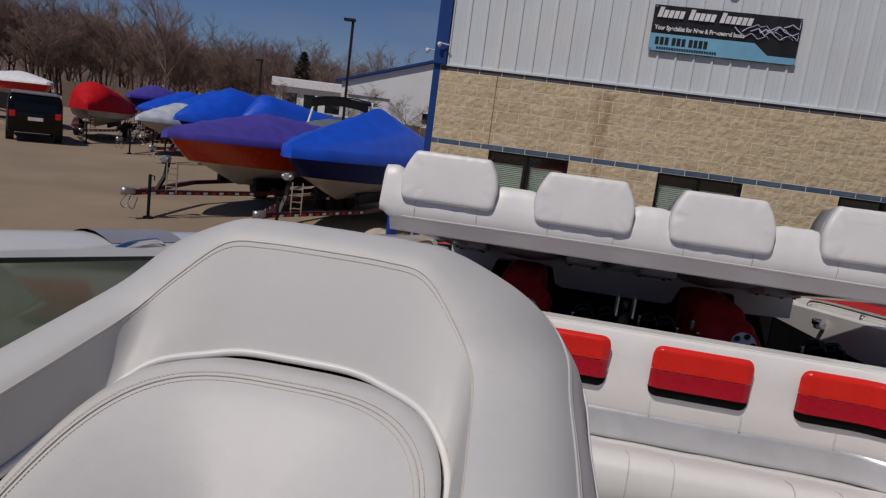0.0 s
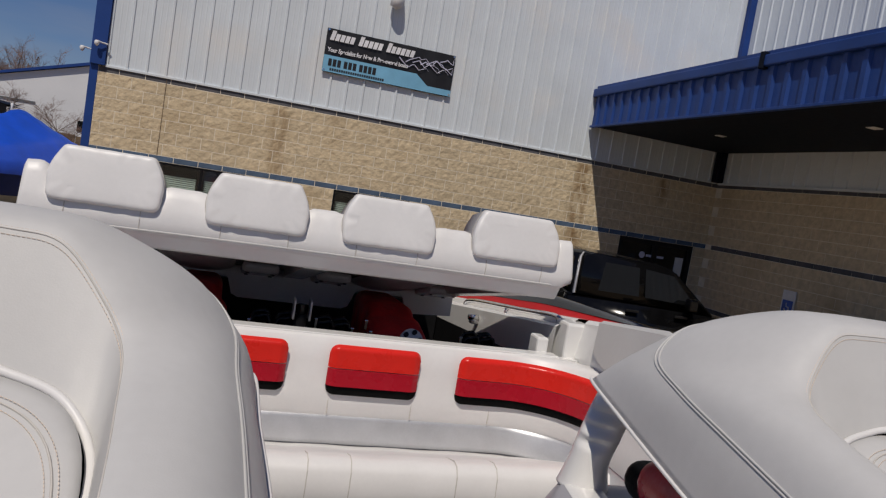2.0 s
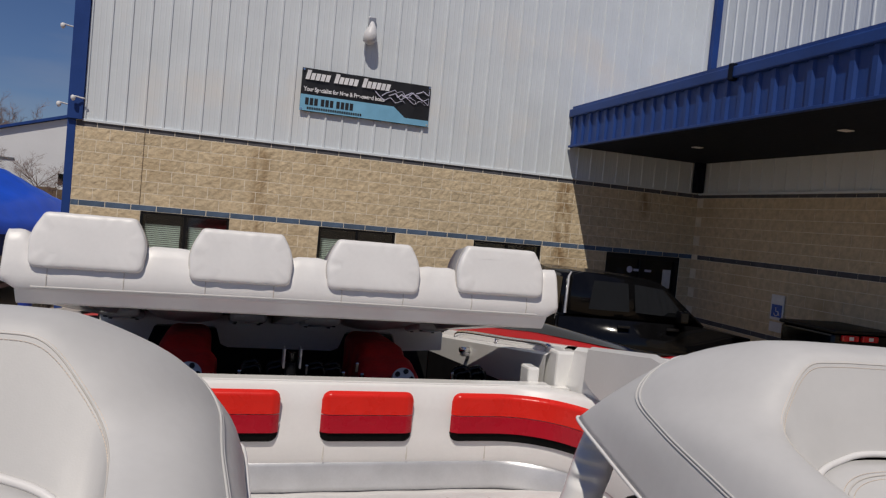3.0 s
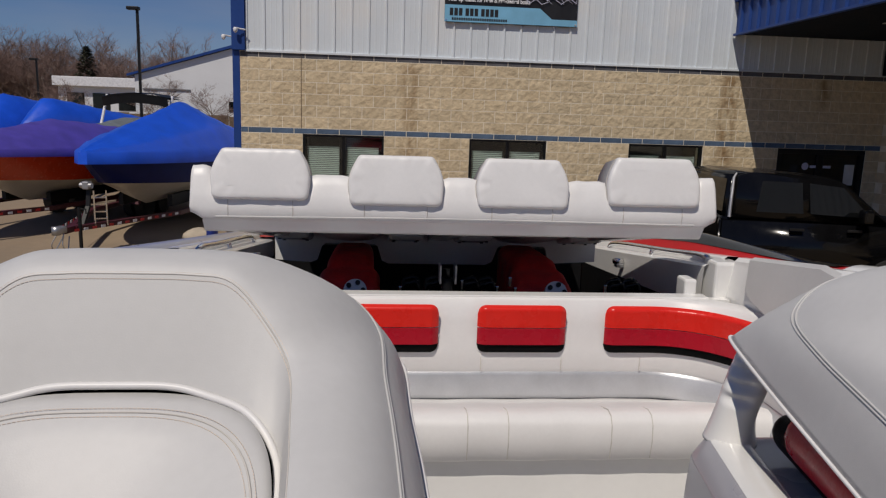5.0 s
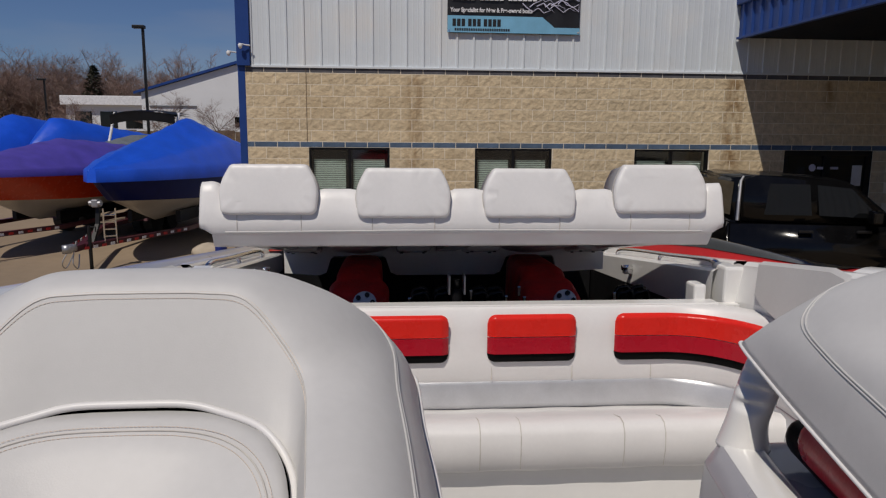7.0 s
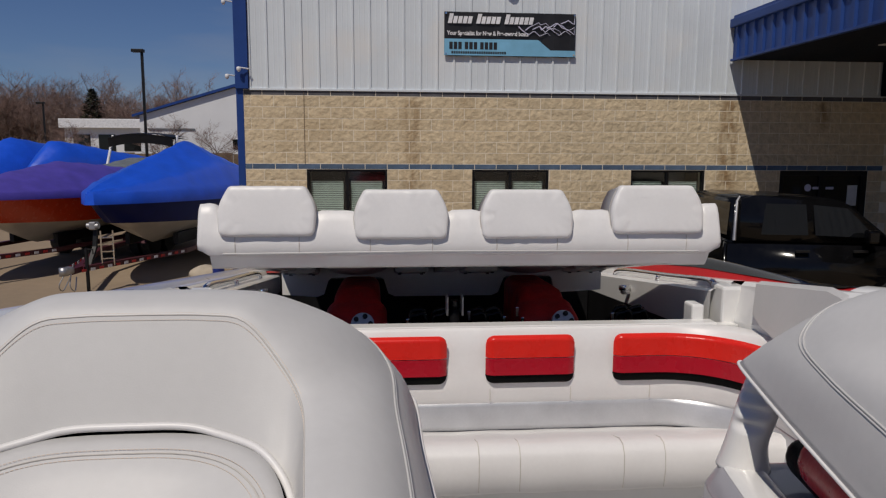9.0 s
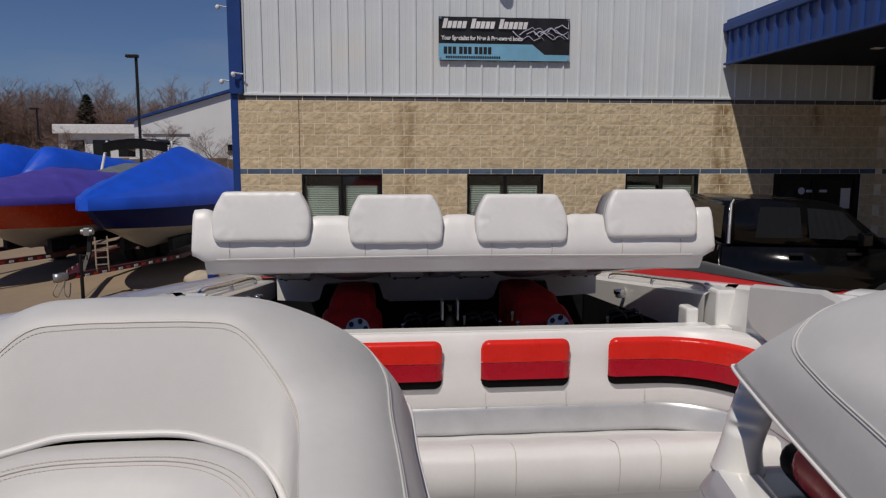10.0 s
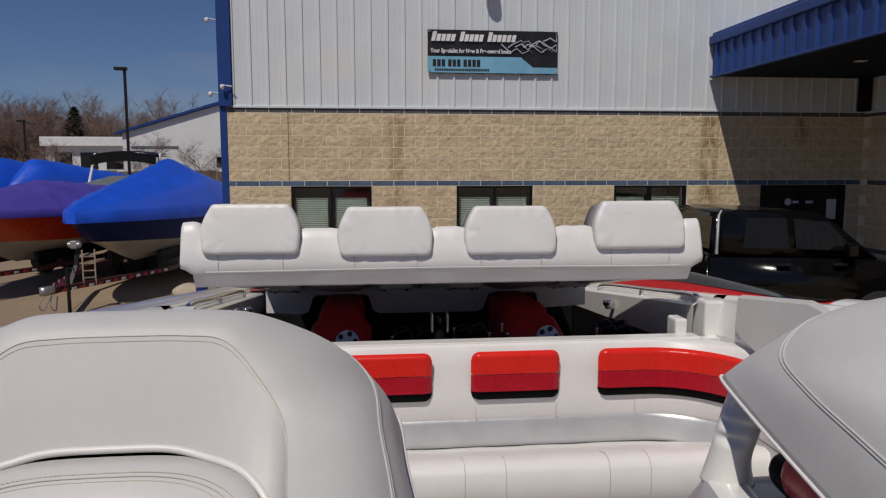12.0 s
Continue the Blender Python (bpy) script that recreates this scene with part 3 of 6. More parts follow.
def dome_camera(x, y, z):
    t = thing("security_camera", (x, y, z), "small white dome camera on the corner trim", "camera")
    bm = B()
    tube(bm, [(0, 0, 0), (-0.09, -0.03, 0.01), (-0.16, -0.06, 0.02)], 0.013)
    part("arm", bm, PAPER, t)
    bm = B()
    tube(bm, [(-0.16, -0.06, 0.03), (-0.16, -0.06, 0.01), (-0.16, -0.06, -0.03), (-0.16, -0.06, -0.06)], [0.02, 0.038, 0.036, 0.014], 12)
    part("dome", bm, PAPER, t, smooth=True)


dome_camera(-0.1, -0.02, 3.78)
dome_camera(0.12, -0.1, 3.9)
dome_camera(-0.12, -0.02, 5.05)
sign = thing("parking_sign", (EAST - 0.02, -2.66, 1.0), "blue and white accessible parking sign on the wall", "sign")
bm = B()
box(bm, -0.012, -0.16, 0.22, 0.0, 0.16, 0.68, 0.004)
part("plate", bm, PAPER, sign)
bm = B()
box(bm, -0.018, -0.125, 0.27, -0.0125, 0.125, 0.5, 0.002)
part("blue_field", bm, SIGN_BLUE, sign)
bm = B()
tube(bm, [(-0.022, 0.0 + 0.05 * math.cos(a), 0.345 + 0.05 * math.sin(a)) for a in (2.2 + k * 0.5 for k in range(9))], 0.008, 5)
tube(bm, [(-0.022, 0.02, 0.45), (-0.022, 0.01, 0.38), (-0.022, -0.05, 0.37), (-0.022, -0.07, 0.31)], 0.009, 5)
part("wheelchair_mark", bm, PAPER, sign)
bm = B()
box(bm, -0.012, -0.15, 0.0, 0.0, 0.15, 0.18, 0.004)
part("lower_plate", bm, LINER, sign)


# ---- the boat that carries the camera: u to starboard of the eye, v aft, from the origin OX, OY ----
OX, OY, MID = 2.48, -13.19, 0.345
SOLE = 1.1


def bpart(name, bm, mat, parent, label="", smooth=False):
    """A part given in the boat's own coordinates."""
    bmesh.ops.translate(bm, verts=bm.verts, vec=(OX, OY, 0))
    top = parent
    while top.parent:
        top = top.parent
    at = tuple(top.matrix_basis.translation)
    return part(name, bm, mat, parent, label, smooth, at)


def bthing(name, u, v, z, label, category, group=""):
    return thing(name, (OX + u, OY + v, z), label, category, group)


def sheer(v):
    return 2.16 - 0.132 * (v - 1.17) if v > 0 else 2.314 - 0.07 * v - 0.004 * v * v


def half_beam(v):
    return 1.3 if v > -0.5 else 1.3 * math.sqrt(max(0.0, 1 - ((-0.5 - v) / 5.2) ** 2.2))


boat = bthing("powerboat", MID, 0, 0.5, "white open cockpit powerboat with red deck graphics on trailer", "boat")
stations = [5.7, 5.0, 4.0, 3.0, 2.0, 1.0, 0.0, -0.8, -1.8, -2.8, -3.8, -4.6, -5.2, -5.6]
bm = B()
rings = []
for v in stations:
    h, s = half_beam(v), sheer(v)
    k = 0.62 + max(0, -v - 1) ** 2 * 0.065
    c = 1.05 + max(0, -v) * 0.16
    rings.append([(MID - h, v, s), (MID - h * 1.0, v, s - 0.12), (MID - h * 0.93, v, min(c, s - 0.15)), (MID, v, min(k, s - 0.2)), (MID + h * 0.93, v, min(c, s - 0.15)), (MID + h * 1.0, v, s - 0.12), (MID + h, v, s)])
loft(bm, rings)
bm.faces.new([v for v in bm.verts if abs(v.co.y - 5.7) < 1e-4])
hull = bpart("hull", bm, GEL, boat, smooth=False)
# rubbing strake
for s in (-1, 1):
    bm = B()
    tube(bm, [(MID + s * (half_beam(v) + 0.012), v, sheer(v) - 0.02) for v in stations[:-1]], 0.025, 8)
    bpart("rub_rail", bm, BLUE_TRIM if s < 0 else BLACK_MATT, boat, "dark rubber rub rail", True)

INNER = 1.1   # half width of the cockpit and engine bay


def deck_strip(s, v0, v1, n, a, b, lift=0.02, za=0.0, zb=0.0):
    """A crowned strip of side deck between the half widths a and b."""
    rows = []
    for i in range(n + 1):
        v = v0 + (v1 - v0) * i / n
        h = half_beam(v) / 1.3
        rows.append([(MID + s * (a + (b - a) * k / 6) * h, v, sheer(v) + za + (zb - za) * k / 6 + lift * (min(1, max(0.1, (v - 2.3) / 1.0)) if lift > 0.05 else 1) * math.sin(math.pi * k / 6)) for k in range(7)])
    return rows


for s, mat, lab in ((1, RED_GEL, "glossy red side deck"), (-1, GEL_GREY, "silver-grey side deck")):
    bm = B()
    loft(bm, deck_strip(s, 5.7, 2.15, 24, 1.16, 1.3, 0.09 if s > 0 else 0.02))
    bpart("side_deck", bm, mat, boat, lab, True)
    bm = B()
    loft(bm, deck_strip(s, 2.146, -0.5, 10, 1.16, 1.3))
    bpart("side_deck", bm, GEL if s > 0 else GEL, boat, "white side deck", True)
bm = B()
rows = []
for i in range(25):
    v = 5.0 - 2.8 * i / 24
    crown = 0.09 * min(1, max(0.1, (v - 2.3) / 1.0))
    rows.append([(MID + 1.16 + 0.14 * k / 6, v, sheer(v) + 0.005 + crown * math.sin(math.pi * k / 6)) for k in (0.9, 1.5, 2, 2.5, 3, 4, 5, 5.7)])
loft(bm, rows)
bpart("deck_graphic", bm, BLACK_GLOSS, boat, "glossy black deck graphic", True)
bm = B()
loft(bm, deck_strip(-1, 1.50, 1.24, 6, 1.17, 1.27, 0.02, 0.006, 0.006))
bpart("deck_graphic", bm, GEL_GREY, boat, "grey deck graphic", True)
# foredeck and aft deck
bm = B()
rows = []
for v in stations[7:]:
    h = half_beam(v)
    rows.append([(MID + h * k / 4, v, sheer(v) + 0.12 * (1 - (k / 4) ** 2)) for k in range(-4, 5)])
loft(bm, rows)
bpart("foredeck", bm, GEL, boat, smooth=True)
bm = B()
loft(bm, [[(MID + 1.16 * k / 4, v, sheer(v) - 0.02 + 0.03 * (1 - (k / 4) ** 2)) for k in range(-4, 5)] for v in (4.62, 5.0, 5.4, 5.7)])
bpart("aft_deck", bm, RED_GEL, boat, "glossy red aft deck", True)

# cockpit and engine bay walls, both sides, with flat caps
for s in (-1, 1):
    bm = B()
    rows = []
    for i in range(15):
        v = 2.74 - 3.4 * i / 14
        z = sheer(v)
        rows.append([(MID + s * 1.165, v, z + 0.004), (MID + s * 1.13, v, z + 0.004), (MID + s * 1.115, v, z - 0.012), (MID + s * 1.09, v, z - 0.16), (MID + s * 1.085, v, SOLE)])
    loft(bm, rows)
    bpart("cockpit_side", bm, GEL, boat)
    # recessed panel on the side, with its bright lower ledge
    bm = B()
    for pr, d, in (([(2.56, 1.86), (2.60, 1.985), (2.16, 2.045), (2.08, 2.035), (1.90, 1.92), (1.85, 1.72), (2.3, 1.79), (2.50, 1.835)], 0.02),):
        ring0 = [(MID + s * 1.12, a, b) for a, b in pr]
        cx, cy = sum(a for a, b in pr) / len(pr), sum(b for a, b in pr) / len(pr)
        ring1 = [(MID + s * (1.05 + 0.22 * (b - 1.8)), cx + (a - cx) * 0.95, cy + (b - cy) * 0.9) for a, b in pr]
        loft(bm, [ring0, ring1], closed=True)
        bm.verts.ensure_lookup_table()
        bm.faces.new([bm.verts[len(pr) + k] for k in range(len(pr))])
    bpart("side_panel", bm, VINYL_GREY, boat, "soft grey padded side panel")
    # bay side: coaming, ledge and upright wall, black in its lower part
    bm = B()
    rows, lower_wall = [], []
    for i in range(10):
        v = 2.80 + 1.8 * i / 9
        z = sheer(v)
        foot = 1.705 - 0.085 * (v - 3.0)
        rows.append([(MID + s * 1.165, v, z + 0.004), (MID + s * 1.115, v, z + 0.004), (MID + s * 1.105, v, z - 0.004), (MID + s * 1.095, v, z - 0.028), (MID + s * 1.03, v, z - 0.03), (MID + s * 1.017, v, z - 0.04), (MID + s * 1.012, v, foot)])
        lower_wall.append([(MID + s * 1.014, v, foot), (MID + s * 1.02, v, 1.2)])
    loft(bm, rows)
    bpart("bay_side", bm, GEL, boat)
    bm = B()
    loft(bm, lower_wall)
    bpart("bay_lining", bm, BLACK_MATT, boat, "black lower wall of the engine bay")
    bm = B()
    box(bm, MID + s * 1.086 - 0.048, 2.735, 1.70, MID + s * 1.086 + 0.06, 2.86, 1.935, 0.012)
    bpart("corner_post", bm, GEL, boat, "white moulded corner post")
    bm = B()
    box(bm, MID + s * 0.94 - 0.026, 2.74, 1.74, MID + s * 0.94 + 0.026, 2.83, 1.862, 0.01)
    bpart("stop_block", bm, GEL, boat, "small white stop block")
    bm = B()
    tube(bm, smooth_path([(MID + s * 1.06, 2.86, sheer(2.86) - 0.08), (MID + s * 1.06, 2.87, sheer(2.87) - 0.03), (MID + s * 1.065, 2.93, sheer(2.93) + 0.0), (MID + s * 1.07, 3.3, sheer(3.3) + 0.0), (MID + s * 1.07, 4.1, sheer(4.1) + 0.0), (MID + s * 1.07, 4.14, sheer(4.1) - 0.08)], 30), 0.013, 8)
    tube(bm, [(MID + s * 1.07, 3.5, sheer(3.5)), (MID + s * 1.06, 3.5, sheer(3.5) - 0.08)], 0.011, 8)
    bpart("grab_rail", bm, CHROME, boat, "bent stainless grab rail", True)

bm = B()
box(bm, MID - 1.085, -3.0, SOLE - 0.05, MID + 1.085, 2.7, SOLE)
bpart("cockpit_sole", bm, CARPET, boat, "pale grey cockpit sole")
bm = B()
box(bm, MID - 1.1, -0.86, SOLE, MID + 1.1, -0.8, sheer(-0.8) + 0.06)
bpart("forward_bulkhead", bm, GEL, boat)
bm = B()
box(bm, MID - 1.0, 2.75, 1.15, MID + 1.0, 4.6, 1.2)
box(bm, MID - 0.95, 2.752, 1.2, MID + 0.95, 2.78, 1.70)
bpart("bay_floor", bm, BLACK_MATT, boat, "black engine bay floor")

# white panel across the aft end of the bay, cut out over each engine
bm = B()
edge = [(-0.55, 1.85), (-0.55, 1.70), (-0.36, 1.686), (-0.325, 1.70), (-0.30, 1.775), (-0.28, 1.795), (-0.02, 1.795), (0.0, 1.78), (0.025, 1.70), (0.06, 1.684), (0.60, 1.684), (0.635, 1.70),
        (0.665, 1.78), (0.685, 1.797), (0.915, 1.797), (0.935, 1.78), (0.955, 1.71), (0.99, 1.698), (1.22, 1.71), (1.22, 1.85)]
prism(bm, edge, "y", 3.84, 3.875)
bpart("bulkhead", bm, GEL, boat, "pale panel with cut-outs over the engines")
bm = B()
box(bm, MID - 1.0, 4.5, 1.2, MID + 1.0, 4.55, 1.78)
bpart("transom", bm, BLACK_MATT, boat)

# bench: moulded coaming, padded back, silver band, seat
HALF = 1.085


def wrap(d, n=14, back=2.66, reach=1.35, r=0.34):
    """The bench's plan line at the distance d in front of the coaming: straight aft, rounded into both sides."""
    pts = []
    w, b = HALF - d, back - d
    for v in (reach, (reach + b - r) / 2):
        pts.append((MID - w, v))
    for k in range(n + 1):
        a = math.pi - (math.pi / 2) * k / n
        pts.append((MID - w + r + r * math.cos(a), b - r + r * math.sin(a)))
    for k in range(1, 8):
        pts.append((MID - w + r + (2 * (w - r)) * k / 8, b))
    for k in range(n + 1):
        a = math.pi / 2 - (math.pi / 2) * k / n
        pts.append((MID + w - r + r * math.cos(a), b - r + r * math.sin(a)))
    for v in ((reach + b - r) / 2, reach):
        pts.append((MID + w, v))
    return pts


def wrap_loft(bm, prof):
    loft(bm, [[(u, v, z) for u, v in wrap(d)] for d, z in prof])
    return bm


bench = bthing("rear_bench", MID, 2.3, SOLE, "white vinyl wraparound rear bench with red back pads", "bench seat")
bm = B()
wrap_loft(bm, [(-0.08, 1.70), (-0.08, 1.785), (-0.06, 1.797), (-0.012, 1.797), (0.0, 1.788), (0.012, 1.70), (0.03, 1.60), (0.03, 1.52), (0.02, 1.50)])
bpart("backrest", bm, VINYL, bench, "padded white vinyl backrest", True)
bm = B()
wrap_loft(bm, [(0.010, 1.512), (0.020, 1.508), (0.028, 1.49), (0.036, 1.45), (0.043, 1.42), (0.043, 1.408), (0.03, 1.395)])
bpart("silver_band", bm, SILVER, bench, "silver vinyl band", True)
bm = B()
box(bm, MID - 0.99, 2.672, 1.790, MID + 0.99, 2.742, 1.803, 0.004)
bpart("coaming_ledge", bm, GEL, bench, "white moulded ledge along the bay edge")
bm = B()
box(bm, MID - HALF, 2.69, SOLE, MID + HALF, 2.735, 1.789)
bpart("bay_bulkhead", bm, GEL, bench)
bm = B()
SEAT_PROFILE = [(2.68, 1.40), (2.61, 1.392), (2.51, 1.425), (2.36, 1.475), (2.29, 1.49), (2.255, 1.483), (2.235, 1.455), (2.229, 1.40), (2.239, 1.335), (2.26, 1.318), (2.36, 1.315)]
loft(bm, [[(MID - HALF + 0.01 + (2 * HALF - 0.02) * k / 30, v, z + 0.002 * math.sin(k * 1.7)) for k in range(31)] for v, z in SEAT_PROFILE])
bpart("seat_cushion", bm, VINYL, bench, "white vinyl seat cushion", True)
bm = B()
box(bm, MID - HALF + 0.01, 2.29, SOLE, MID + HALF - 0.01, 2.66, 1.316)
bpart("seat_base", bm, GEL, bench, "plain white seat base")
for c in (-0.62, -0.06, 0.08, 0.44, 0.585):
    bm = B()
    x = MID + c + 0.03
    tube(bm, [(x, 2.56, 1.4), (x, 2.36, 1.473), (x, 2.29, 1.4925), (x, 2.255, 1.486), (x, 2.235, 1.457), (x, 2.229, 1.40), (x, 2.239, 1.335)], 0.0018, 6)
    bpart("seam", bm, SEAM, bench, "sewn seam")
for c in (-0.72, -0.2, 0.34, 0.66, 0.98):
    bm = B()
    x = c - 0.05 + 0.12
    tube(bm, [(x, 2.634, 1.59), (x, 2.628, 1.515)], 0.0025, 6)
    bpart("seam", bm, SEAM, bench)


def pad_shape(path, z0, z1, depth, r, round_top=True, round_low=True):
    """A padded strip along a plan path, between two heights, bulging forward, its corners rounded."""
    bm = B()
    n = len(path)
    length = [0.0]
    for a, b in zip(path, path[1:]):
        length.append(length[-1] + (Vector(b) - Vector(a)).length)
    total = length[-1]
    rows = []
    for k in range(13):
        row = []
        f = k / 12
        for i, p in enumerate(path):
            a, b = Vector(path[max(i - 1, 0)]), Vector(path[min(i + 1, n - 1)])
            t = (b - a).normalized()
            normal = Vector((t.y, -t.x))
            e = min(length[i], total - length[i])
            inset = 0.0 if e > r else r - math.sqrt(max(0.0, r * r - (r - e) ** 2))
            lo, hi = z0 + (inset if round_low else 0), z1 - (inset if round_top else 0)
            z = lo + (hi - lo) * f
            edge = min(1.0, e / 0.028) * min(1.0, (f if round_low else 1) * 6, ((1 - f) if round_top else 1) * 6)
            q = Vector(p) + normal * depth * (0.35 + 0.65 * edge ** 0.5)
            row.append((q.x, q.y, z))
        rows.append(row)
    loft(bm, rows)
    return bm


def straight(a, b, v, n=70):
    return [(a + (b - a) * k / n, v) for k in range(n + 1)]


corner_r = [(u, v) for u, v in wrap(0.022) if u > 0.9]
corner_l = [(u, v) for u, v in wrap(0.022) if u < MID - 0.72]


def dense(path, step=0.005):
    out = []
    for a, b in zip(path, path[1:]):
        a, b = Vector(a), Vector(b)
        n = max(1, int((b - a).length / step))
        out += [tuple(a.lerp(b, k / n)) for k in range(n)]
    return out + [tuple(path[-1])]


PADS = [straight(-0.095, 0.24, 2.638), straight(0.39, 0.74, 2.638), dense([(0.895, 2.638)] + [p for p in corner_r if p[1] > 2.0]),
        dense([p for p in corner_l if p[1] > 2.0] + [(-0.235, 2.638)])]
for path in PADS:
    group = bthing("back_pad", path[0][0], path[0][1], 1.59, "two-tone red vinyl back pad with black lower band", "back pad", "pads on the rear bench")
    bpart("upper_panel", pad_shape(path, 1.692, 1.777, 0.030, 0.034, True, False), RED_V, group, "bright red upper panel", True)
    bpart("lower_panel", pad_shape(path, 1.624, 1.690, 0.033, 0.004, False, False), RED_V2, group, "deep red lower panel", True)
    bpart("black_band", pad_shape(path, 1.586, 1.623, 0.024, 0.034, False, True), BLACK_V, group, "black lower band", True)

# ---- engines in the bay ----
def engine(u):
    e = bthing("marine_engine", u, 3.3, 1.2, "red-covered marine engine in the open bay", "engine", "engines in the bay")
    bm = B()
    rings = []
    for v, w, z0, z1 in ((3.03, 0.07, 1.38, 1.66), (3.045, 0.11, 1.33, 1.725), (3.1, 0.135, 1.28, 1.76), (3.24, 0.14, 1.25, 1.785), (3.28, 0.115, 1.25, 1.80), (3.32, 0.11, 1.25, 1.83), (3.5, 0.108, 1.25, 1.825), (3.74, 0.105, 1.25, 1.815), (3.78, 0.08, 1.3, 1.78)):
        rings.append([(u + x, v, (z0 + z1) / 2 + y) for x, y in rounded(2 * w, z1 - z0, 0.055, 4)])
    loft(bm, rings, closed=True, cap=True)
    bpart("cover", bm, ENGINE_RED, e, "matt red plenum cover", True)
    bm = B()
    box(bm, u - 0.25, 2.82, 1.2, u + 0.25, 3.8, 1.45, 0.04)
    box(bm, u - 0.22, 3.0, 1.4, u - 0.17, 3.7, 1.56, 0.02)
    box(bm, u + 0.17, 3.0, 1.4, u + 0.22, 3.7, 1.56, 0.02)
    bpart("block", bm, BLACK_MATT, e, "black engine block")
    bm = B()
    disc(bm, (u + 0.033, 3.0, 1.735), (0, -1, 0.5), 0.05, 0.03, 24)
    cap = bpart("pulley", bm, STEEL, e, "bright pulley", False)
    for k in range(5):
        a = 2 * math.pi * k / 5
        bm = B()
        disc(bm, (u + 0.033 + 0.034 * math.cos(a), 2.985 + 0.015 * math.sin(a), 1.742 + 0.031 * math.sin(a)), (0, -1, 0.5), 0.011, 0.02, 8)
        bpart("hole", bm, BLACK_MATT, cap)


engine(-0.125)
engine(0.755)
for u in (0.14, 0.24, 0.4, 0.47, 1.05, 1.12):
    for k in range(2):
        bm = B()
        v = 2.98 + 0.04 * k
        tube(bm, smooth_path([(u - 0.03, v, 1.3), (u - 0.03, v, 1.72), (u, v, 1.775 + 0.015 * k), (u + 0.045, v, 1.735), (u + 0.05, v, 1.3)], 16), 0.011, 8)
        tagged(bpart("hose", bm, BLACK_GLOSS, boat, "looped black rubber hose", True))
for u, z in ((0.10, 1.745), (0.365, 1.775), (0.52, 1.75), (0.575, 1.79), (0.60, 1.745), (1.0, 1.76)):
    bm = B()
    box(bm, u - 0.007, 2.96, z - 0.022, u + 0.007, 2.968, z + 0.022, 0.003)
    bpart("clamp", bm, CHROME, boat, "small bright clamp")
# ---- raised engine hatch: built shut, turned up about its hinge ----
HINGE_V, HINGE_Z, RAISED, HC = 4.5, 1.86, 8.9, 0.325
hatch = bthing("engine_hatch", HC, HINGE_V, HINGE_Z, "raised white engine hatch with four padded headrests", "boat hatch")


def hpart(name, bm, mat, parent=None, label="", smooth=False):
    return bpart(name, bm, mat, parent or hatch, label, smooth)


FRONT, LOW, HW = 2.70, 1.796, 1.028
# front cushion: a profile run across the width, its ends standing up as tabs and cut in below
HEADS = ((-0.766, 0.186, 0.079), (-0.256, 0.184, 0.066), (0.236, 0.184, 0.066), (0.761, 0.190, 0.083))  # middle, half width, foot


def ease(f):
    f = min(1.0, max(0.0, f))
    return f * f * (3 - 2 * f)


bm = B()
us = sorted({-HW + 2 * HW * k / 150 for k in range(151)} | {-HW + 0.003, HW - 0.003, -HW + 0.007, HW - 0.007})
rows = []
for u in us:
    e = min(u + HW, HW - u)
    inset = 0.010 * (1 - min(1, e / 0.010)) ** 2
    tab = 1 - ease((e - 0.062) / 0.02)
    near = min(abs(u - h) - w for h, w, z in HEADS)
    top = 0.182 + 0.026 * tab - 0.006 * (1 - ease(near / 0.02)) * (1 - tab)
    top += 0.003 * noise.noise(Vector((u * 14, 1.3, 0))) + 0.003 * noise.noise(Vector((u * 40, 4.1, 0)))
    z1 = LOW + top
    cut = 0.052 * max(0.0, 1 - e / 0.05)
    puff = 0.004 * noise.noise(Vector((u * 18, 0.3, 2.0)))
    rows.append([(HC + u, FRONT + 0.05, LOW + cut), (HC + u, FRONT + 0.008 + inset, LOW + 0.003 + cut * 0.6), (HC + u, FRONT + inset, LOW + 0.012 + cut * 0.35), (HC + u, FRONT - 0.010 + inset, LOW + 0.05),
                 (HC + u, FRONT - 0.004 + inset + puff, LOW + 0.10), (HC + u, FRONT + 0.006 + inset + puff, z1 - 0.045), (HC + u, FRONT + 0.014 + inset, z1 - 0.014 - inset), (HC + u, FRONT + 0.028 + inset, z1 - inset),
                 (HC + u, FRONT + 0.10, z1 - inset), (HC + u, FRONT + 0.15, z1 - 0.02 - inset), (HC + u, FRONT + 0.24, LOW + 0.1)])
loft(bm, rows)
for end in (rows[0], rows[-1]):
    bm.faces.new([bm.verts.new(p) for p in end])
cushion = hpart("cushion", bm, VINYL, label="long white vinyl front cushion", smooth=True)


def cut_corners(corners, n=5):
    """An outline through the corners (x, z, radius), each rounded off."""
    out = []
    for i, (x, z, r) in enumerate(corners):
        p = Vector((x, z))
        a = (Vector(corners[i - 1][:2]) - p).normalized()
        b = (Vector(corners[(i + 1) % len(corners)][:2]) - p).normalized()
        for k in range(n + 1):
            f = k / n
            out.append((p + a * r) * (1 - f) ** 2 + p * (2 * f * (1 - f)) + (p + b * r) * f * f)
    return out


def more(pts, step=0.012):
    """The same outline with points at even short steps."""
    out = []
    for a, b in zip(pts, pts[1:] + pts[:1]):
        n = max(1, round((b - a).length / step))
        out += [a.lerp(b, k / n) for k in range(n)]
    return out


